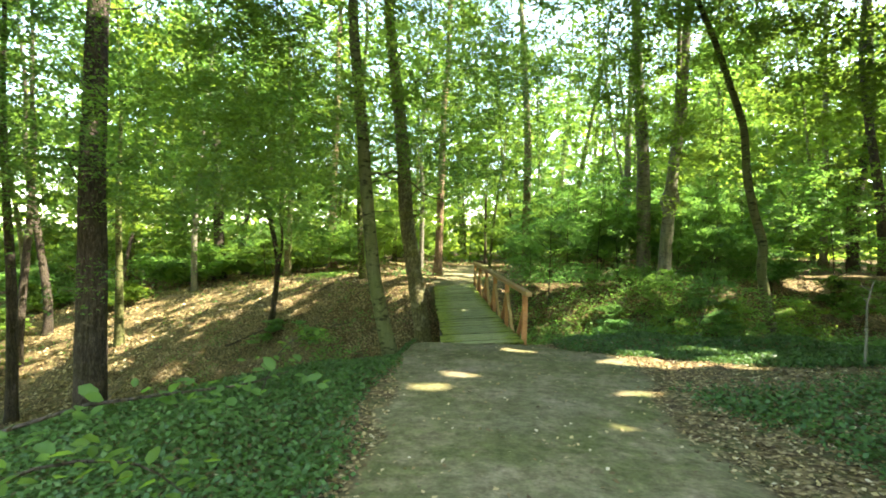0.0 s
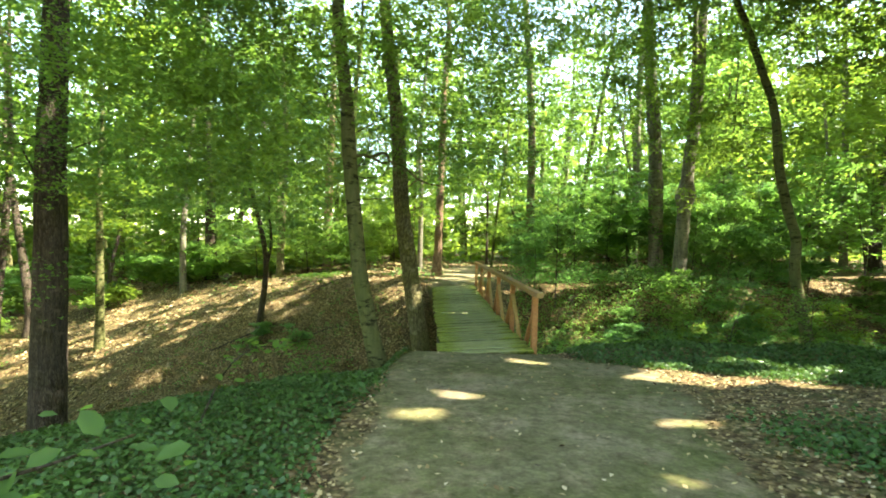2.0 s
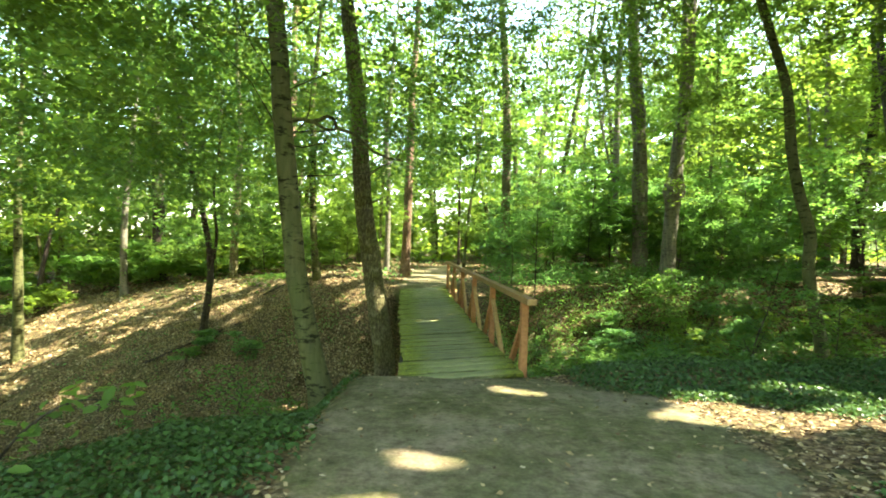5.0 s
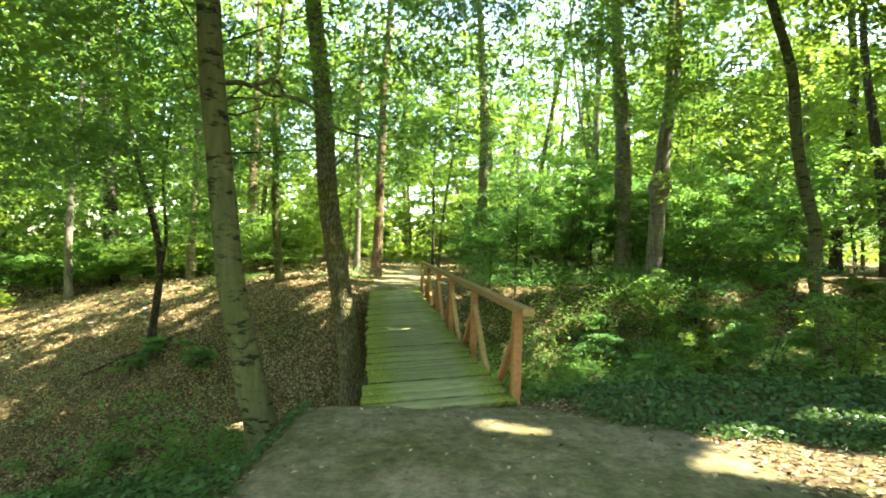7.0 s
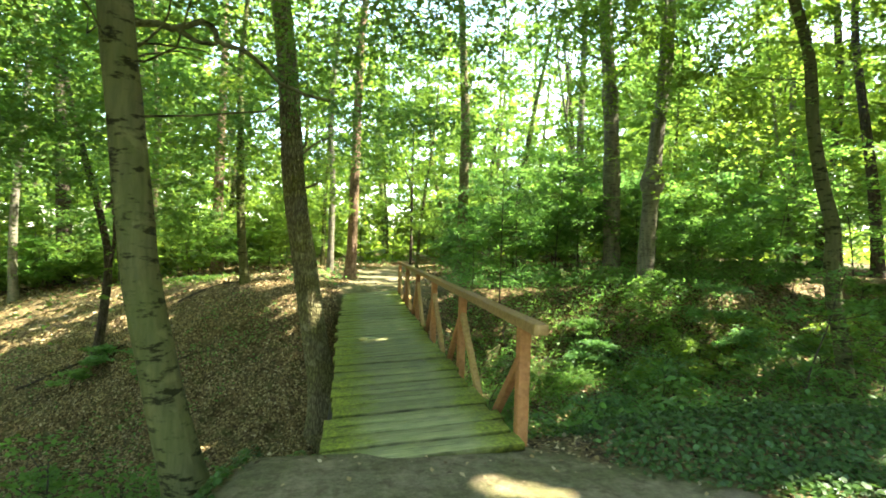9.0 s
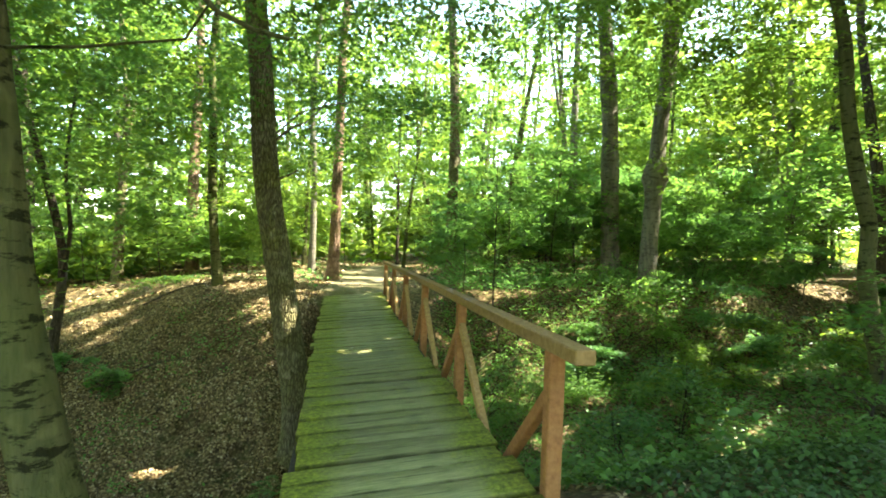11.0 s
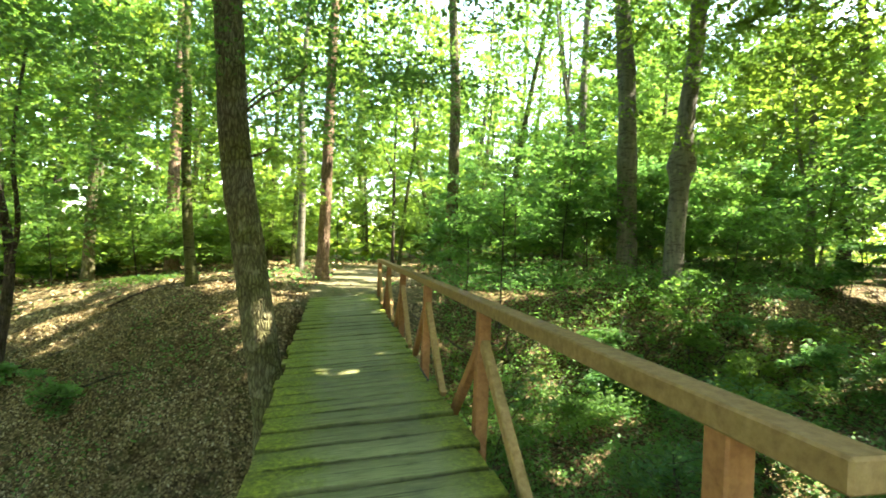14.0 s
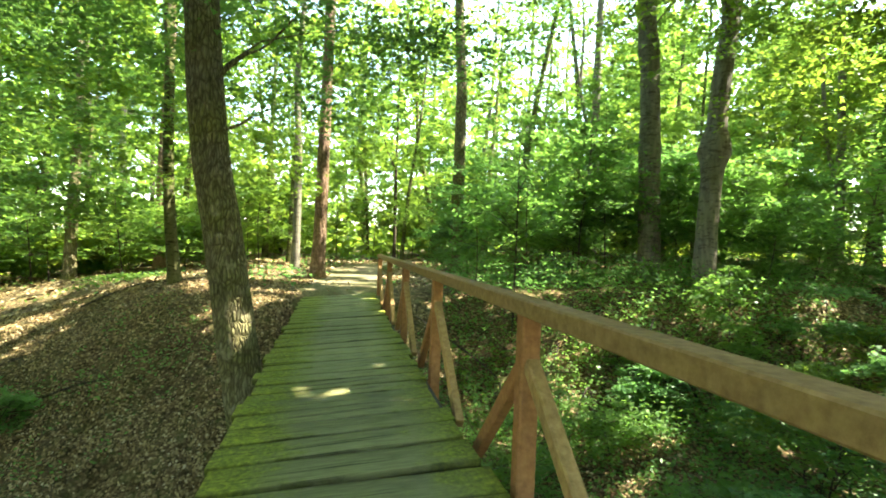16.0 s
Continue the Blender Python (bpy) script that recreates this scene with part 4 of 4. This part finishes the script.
undergrowth(6, (-9, -3, 17, 22), (0.35, 0.8), (WEED,), 0.08, 8, 45, 0.5, 8)
undergrowth(17, (-7.5, -2.3, 10.4, 14.5), (0.7, 2.1), (LEAF_DARK, WEED), 0.08, 14, 55, 0.7, 31)
undergrowth(16, (-32, -15, 12, 32), (1.5, 4.5), (LEAF,), 0.15, 20, 65, 1.4, 9)

# ---- ground cover ----
def cover(name, label, cat, box, count, size, mat, want, lift, flat, wide=0.75, seed=1):
    g = np.random.default_rng(seed)
    x, y = g.uniform(box[0], box[1], count), g.uniform(box[2], box[3], count)
    keep = g.uniform(0, 1, count) < want(x, y)
    x, y = x[keep], y[keep]
    z = height(x, y) + lift[0] + (lift[1] - lift[0]) * g.uniform(0, 1, len(x)) ** 1.5 * (0.6 + 0.5 * wave(x, y, 2.2, 30))
    e = 0.15
    slope = np.stack([(height(x - e, y) - height(x + e, y)) / (2 * e), (height(x, y - e) - height(x, y + e)) / (2 * e), np.zeros(len(x))], 1)
    ob = new(name, leaf_mesh(name, np.stack([x, y, z], 1), size, mat, flat, False, wide, slope))
    tagged(ob, label, cat, kind="stuff")


def ivy_share(x, y):
    left = smooth(-1.38, -1.7, x + 0.35 * wave(x, y, 1.8, 41) - 0.3 * smooth(8.2, 9.4, y)) * smooth(1.6, 0.4, y - near_crest(x)) * (y < 11)
    left = left * smooth(-8.5, -6.5, x + 0.8 * wave(x, y, 0.9, 45)) * smooth(-3.5, -1.0, y + 0.9 * wave(x, y, 0.8, 46))
    front = np.maximum(9.35 - 0.75 * (x - 1.8), 7.3)
    right = smooth(1.45, 1.75, x + 0.15 * wave(x, y, 2.0, 42)) * smooth(front - 0.3, front + 0.12, y + 0.3 * wave(x, y, 2.6, 43)) * smooth(10.9, 10.2, y) * smooth(9.5, 7.0, x + wave(x, y, 1.0, 47))
    patch = smooth(2.2, 2.7, x + 0.3 * wave(x, y, 1.6, 48)) * smooth(6.6, 5.2, y + 0.5 * wave(x, y, 1.7, 44)) * smooth(8.0, 5.5, x + wave(x, y, 1.1, 49)) * smooth(-2.5, 0.5, y) * np.clip(0.75 + 0.6 * wave(x, y, 2.6, 50), 0, 1)
    return np.clip(left + right + patch, 0, 1)


def litter_share(x, y):
    raw = 0.92 * smooth(2.0, 3.2, x) * smooth(9.5, 8.0, x) * smooth(17.6, 18.6, y) * smooth(22.8, 22.0, y)
    under = smooth(-1.1, -0.9, x) * smooth(1.0, 0.8, x) * (y > 9.9) * (y < 22.4)
    return np.clip(1 - path_share(x, y) * 0.97, 0, 1) * (1 - 0.95 * under) * (1 - raw) * (1 - 0.8 * hollow(x, y)) * np.clip(0.72 + 0.55 * wave(x, y, 1.1, 51) + 0.5 * wave(x, y, 3.7, 52), 0.42, 1)


# ivy split by the camera's view wedge: fine leaves inside, coarse outside
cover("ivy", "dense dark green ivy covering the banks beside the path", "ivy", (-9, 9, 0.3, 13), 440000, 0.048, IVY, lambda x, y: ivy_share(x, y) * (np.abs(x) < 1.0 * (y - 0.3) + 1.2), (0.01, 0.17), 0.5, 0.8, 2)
cover("ivy", "dense dark green ivy on the banks outside the camera's view", "ivy", (-9, 9, -4.5, 9.5), 95000, 0.085, IVY, lambda x, y: ivy_share(x, y) * (np.abs(x) >= 1.0 * np.maximum(y - 0.3, -1.2) + 1.2), (0.01, 0.17), 0.5, 0.8, 13)
cover("leaf_litter", "dry brown fallen leaves over the gully slopes", "leaf litter", (-13, 0.5, 10, 25.5), 130000, 0.068, LITTER, litter_share, (0.004, 0.05), 0.6, 0.6, 3)
cover("leaf_litter", "small dry leaves along the path's edges", "leaf litter", (-6, 8, 0.5, 10.2), 50000, 0.05, LITTER, lambda x, y: np.clip(litter_share(x, y) + 0.025, 0, 1), (0.003, 0.02), 0.35, 0.6, 9)
cover("leaf_litter", "dry brown fallen leaves over the far bank", "leaf litter", (-32, 14, 24, 40), 36000, 0.17, LITTER, litter_share, (0.006, 0.04), 0.35, 0.6, 4)
cover("weeds", "scattered low green weeds in the gully", "weeds", (1.3, 9, 10.6, 19.5), 16000, 0.07, WEED, lambda x, y: np.clip(0.5 + 0.9 * wave(x, y, 1.4, 61), 0, 1), (0.02, 0.3), 0.45, 0.6, 5)
def plants(name, label, box, clumps, per, size, mat, spread, hgt, want, seed):
    """Small leafy plants in clumps."""
    g = np.random.default_rng(seed)
    x, y = g.uniform(box[0], box[1], clumps), g.uniform(box[2], box[3], clumps)
    keep = g.uniform(0, 1, clumps) < want(x, y)
    x, y = np.repeat(x[keep], per), np.repeat(y[keep], per)
    h = np.repeat(hgt * g.uniform(0.4, 1.3, keep.sum()), per)
    x, y = x + g.normal(0, spread, len(x)), y + g.normal(0, spread, len(y))
    z = height(x, y) + h * g.uniform(0.15, 1, len(x))
    tagged(new(name, leaf_mesh(name, np.stack([x, y, z], 1), size, mat, 0.4, False, 0.6)), label, "plants", kind="stuff")


plants("low_plants", "low leafy green plants over the gully floor", (1.3, 13, 10.3, 20.5), 1750, 22, 0.08, WEED, 0.13, 0.38, lambda x, y: np.clip(0.7 + 0.7 * wave(x, y, 1.2, 71), 0.05, 1) * np.where((y > 18) & (x < 8), 0.7, 1), 21)
plants("low_plants", "low leafy green plants beside the footbridge", (1.05, 3.4, 10.7, 19.5), 520, 20, 0.065, WEED, 0.13, 0.36, lambda x, y: np.clip(0.75 + 0.7 * wave(x, y, 1.5, 74), 0.1, 1), 25)
plants("low_plants", "dark leafy plants over the steep far bank", (2.4, 9.5, 17.2, 21.6), 620, 22, 0.09, LEAF_DARK, 0.16, 0.5, lambda x, y: np.clip(0.75 + 0.7 * wave(x, y, 1.4, 75), 0.05, 1), 27)
plants("low_plants", "dark leafy brambles on the far bank", (2.6, 14, 19.5, 25), 700, 26, 0.10, LEAF_DARK, 0.24, 0.7, lambda x, y: np.clip(0.8 + 0.5 * wave(x, y, 1.2, 72), 0.1, 1), 22)
plants("low_plants", "small green plants on the leafy slope", (-12, -1.6, 11, 24), 800, 14, 0.075, WEED, 0.14, 0.22, lambda x, y: np.clip(0.25 + wave(x, y, 1.3, 73), 0, 1), 23)
cover("leaf_litter", "dry brown fallen leaves under the brambles", "leaf litter", (1.2, 14, 10.5, 22), 46000, 0.075, LITTER, litter_share, (0.004, 0.03), 0.35, 0.6, 11)
cover("leaf_litter", "dry brown fallen leaves down the gully", "leaf litter", (-27, -13.5, 8, 27), 20000, 0.17, LITTER, litter_share, (0.004, 0.04), 0.35, 0.6, 12)
cover("weeds", "sparse green seedlings among fallen leaves", "weeds", (-14, -1, 10, 27), 16000, 0.07, WEED, lambda x, y: np.clip(0.9 * wave(x, y, 1.7, 62) - 0.22, 0, 1), (0.02, 0.16), 0.45, 0.6, 6)
cover("weeds", "low green plants along the far bank", "weeds", (-30, 30, 23, 46), 36000, 0.15, LEAF_DARK, lambda x, y: np.clip(0.25 + 0.8 * wave(x, y, 0.8, 63), 0, 1) * (1 - path_share(x, y)) * np.where(x < -3, 0.25, 1), (0.03, 0.35), 0.45, 0.6, 7)
cover("weeds", "sunlit grassy seedlings on the bank top", "weeds", (-10, -3.5, 26.5, 31), 9000, 0.12, LEAF_SUN, lambda x, y: np.clip(0.1 + wave(x, y, 1.2, 64), 0, 1), (0.02, 0.22), 0.6, 0.45, 10)
cover("weeds", "leafy undergrowth far off in the wood", "undergrowth", (-75, 75, 42, 95), 30000, 0.85, LEAF_SUN, lambda x, y: 1 - path_share(x, y), (0.1, 5.5), 0.6, 0.6, 8)


def far_woods():
    g = np.random.default_rng(9)
    n = 20000
    a = g.uniform(0, 2 * np.pi, n)
    d = g.uniform(82, 125, n)
    x, y = d * np.sin(a), 10 + d * np.cos(a)
    top = 23 + 5 * np.sin(a * 9) + 3 * np.sin(a * 23)
    z = height(x, y) + top * g.uniform(0, 1, n) ** 0.8
    ob = new("far_woods", leaf_mesh("far_woods", np.stack([x, y, z], 1), 2.3, LEAF_SUN, 0.8, False))
    tagged(ob, "distant sunlit woodland foliage", "woodland", kind="stuff")


far_woods()


# ---- fallen wood and hanging twigs ----
def fallen_branch(pts, r, label, side_twigs=3, bark=BARK_DARK):
    p = [(x, y, h_at(x, y) + dz) for x, y, dz in pts]
    t = thing("fallen_branch", label, "dead branch", "fallen wood", at=p[0])
    off = np.array(p[0])
    line = spline(p, 14)
    v, f = tube(line, np.linspace(r, r * 0.4, 14), 8, 0.1)
    part("limb", mesh_from("limb", v - off, f, bark, True), t)
    for i in range(side_twigs):
        k = int(rng.integers(3, 12))
        a = line[k]
        e = a + np.array([rng.normal(0, 0.35), rng.normal(0, 0.35), abs(rng.normal(0.12, 0.12))]) * (6 * r + 0.5)
        v, f = tube(spline([a, (a + e) / 2 + rng.normal(0, 0.04, 3), e], 6), np.linspace(r * 0.45, r * 0.12, 6), 5)
        part("twig", mesh_from("twig", v - off, f, bark, True), t)
    return t


fallen_branch([(-6.4, 24.4, 0.08), (-5.2, 24.7, 0.12), (-3.6, 24.6, 0.06)], 0.025, "thin fallen branch on the bank's edge")
for x, y in ((3.0, 20.6), (3.6, 20.2), (4.3, 20.9), (5.2, 20.4), (2.6, 19.6), (6.2, 20.1)):
    fallen_branch([(x, y - 0.8, 0.1), (x + 0.5 + rng.normal(0, 0.2), y - 0.5, 0.55), (x + 0.9 + rng.normal(0, 0.3), y - 0.9, 0.75)], 0.035, "grey dead branch leaning on the far bank", 4, BARK_GREY)


brush = random.Random(77)
for k in range(16):      # tangle of dead brushwood against the steep far bank
    x, y = brush.uniform(2.4, 8.2), brush.uniform(18.2, 20.6)
    fallen_branch([(x, y, 0.05), (x + brush.uniform(-0.9, 0.9), y + brush.uniform(-0.2, 0.5), brush.uniform(0.3, 0.8)), (x + brush.uniform(-1.6, 1.6), y + brush.uniform(0.0, 0.9), brush.uniform(0.1, 0.7))], brush.uniform(0.012, 0.03), "dead brushwood tangled on the steep far bank", 4, brush.choice((BARK_DARK, BARK_GREY)))
tagged(fallen_branch([(5.5, 7.3, 0.0), (5.55, 7.35, 0.5), (5.5, 7.3, 0.9), (5.62, 7.35, 1.25)], 0.022, "pale dead sapling stem standing in the ivy", 3, BARK_BEECH), "pale dead sapling stem standing in the ivy", "dead sapling")


def hanging_bough(pts, label, per, size, leaf, r=0.012):
    """A leafy shoot rising from the ground beside the path, placed to fit the camera's view."""
    t = thing("leafy_bough", label, "branch", at=pts[0])
    off = np.array(pts[0])
    line = spline(pts, 14)
    v, f = tube(line, np.linspace(r, r * 0.3, 14), 6)
    part("stem", mesh_from("stem", v - off, f, BARK_DARK, True), t)
    lv = []
    for a in line[4:]:
        lv.append(a + rng.normal(0, 1, (per, 3)) * np.array([0.13, 0.13, 0.035]))
    part("foliage", fine_leaf_mesh("foliage", np.concatenate(lv) - off, size, leaf), t)


hanging_bough([(-3.5, 1.2, h_at(-3.5, 1.2)), (-3.0, 1.6, 0.85), (-2.4, 2.1, 1.2), (-1.98, 2.45, 1.22), (-1.78, 2.75, 1.18), (-1.66, 3.1, 1.16)], "bright green leafy shoot arching over the ivy", 6, 0.085, LEAF_SUN)
hanging_bough([(-3.2, 1.1, h_at(-3.2, 1.1)), (-2.8, 1.5, 0.8), (-2.35, 1.95, 1.05), (-2.05, 2.2, 1.0), (-1.9, 2.35, 0.8)], "low green leafy shoot beside the path", 6, 0.08, LEAF)
hanging_bough([(-2.9, 6.2, h_at(-2.9, 6.2)), (-2.7, 6.3, 0.5), (-2.45, 6.4, 0.72), (-2.2, 6.5, 0.7)], "small green shoot on the ivy bank", 5, 0.10, LEAF)


# ---- ferns and dead twigs of the gully ----
def fern(x, y, fronds, ln, seed):
    g = np.random.default_rng(seed)
    z = h_at(x, y)
    t = thing("fern", "small bright green fern with arching fronds", "fern", "ferns", at=(x, y, z))
    for k in range(fronds):
        az = 2 * np.pi * (k + g.uniform(-0.3, 0.3)) / fronds
        out, side = np.array([np.cos(az), np.sin(az), 0]), np.array([-np.sin(az), np.cos(az), 0])
        L = ln * g.uniform(0.75, 1.15)
        s = np.linspace(0, 1, 15)
        mid = out[None] * (L * s)[:, None] + np.array([0, 0, 1])[None] * (L * (0.95 * s - 0.8 * s * s))[:, None]
        v, f = [], []
        for i in range(2, 15):
            w = 0.26 * L * np.sin(np.pi * min(1, s[i] * 0.85 + 0.12)) + 0.01
            for sg in (-1, 1):
                o = len(v)
                tip = mid[i] + sg * side * w + out * 0.3 * w - np.array([0, 0, 0.12 * w])
                half = out * 0.028 * L
                v += [mid[i] - half * 0.6, (mid[i] + tip) / 2 - half, tip, (mid[i] + tip) / 2 + half]
                f.append([o, o + 1, o + 2, o + 3])
        tv, tf = tube(mid, np.linspace(0.004, 0.0015, 15), 4)
        vv, ff = joined([(np.array(v), np.array(f)), (tv, tf)])
        part("frond", mesh_from("frond", vv, ff, WEED), t)
    return t


for k, (x, y, n, ln) in enumerate(((-1.32, 16.3, 7, 0.5), (-1.45, 14.4, 5, 0.4), (-1.75, 16.0, 6, 0.45), (2.55, 14.1, 6, 0.6), (2.3, 14.7, 6, 0.5), (-1.5, 13.2, 6, 0.4), (1.5, 12.9, 6, 0.5), (1.9, 12.3, 7, 0.5), (2.3, 13.6, 6, 0.5),
                                   (1.6, 14.4, 6, 0.45), (2.8, 12.6, 6, 0.5), (3.3, 14.5, 7, 0.55), (-2.6, 12.4, 5, 0.4), (-3.9, 15.6, 5, 0.35), (2.0, 16.0, 6, 0.5))):
    fern(x, y, n, ln, 300 + k)
for pts, r in (([(-7.6, 17.2, 0.05), (-6.4, 17.6, 0.1), (-5.3, 17.3, 0.04)], 0.03), ([(-6.2, 20.6, 0.04), (-4.8, 20.9, 0.09), (-3.6, 20.7, 0.03)], 0.028),
               ([(-3.4, 14.2, 0.03), (-2.6, 14.6, 0.08), (-1.9, 14.4, 0.03)], 0.018), ([(-9.6, 21.6, 0.05), (-8.2, 22.4, 0.12), (-6.6, 22.6, 0.05)], 0.04),
               ([(-5.6, 13.2, 0.03), (-4.6, 13.1, 0.07), (-3.8, 13.5, 0.02)], 0.016), ([(1.5, 15.2, 0.05), (2.3, 15.6, 0.12), (3.2, 15.3, 0.05)], 0.02),
               ([(2.2, 11.6, 0.05), (3.0, 12.1, 0.12), (4.1, 12.2, 0.05)], 0.018), ([(1.7, 17.8, 0.05), (2.5, 17.5, 0.25), (3.3, 17.9, 0.3)], 0.025)):
    fallen_branch(pts, r, "thin dead twig lying among fallen leaves", 3)
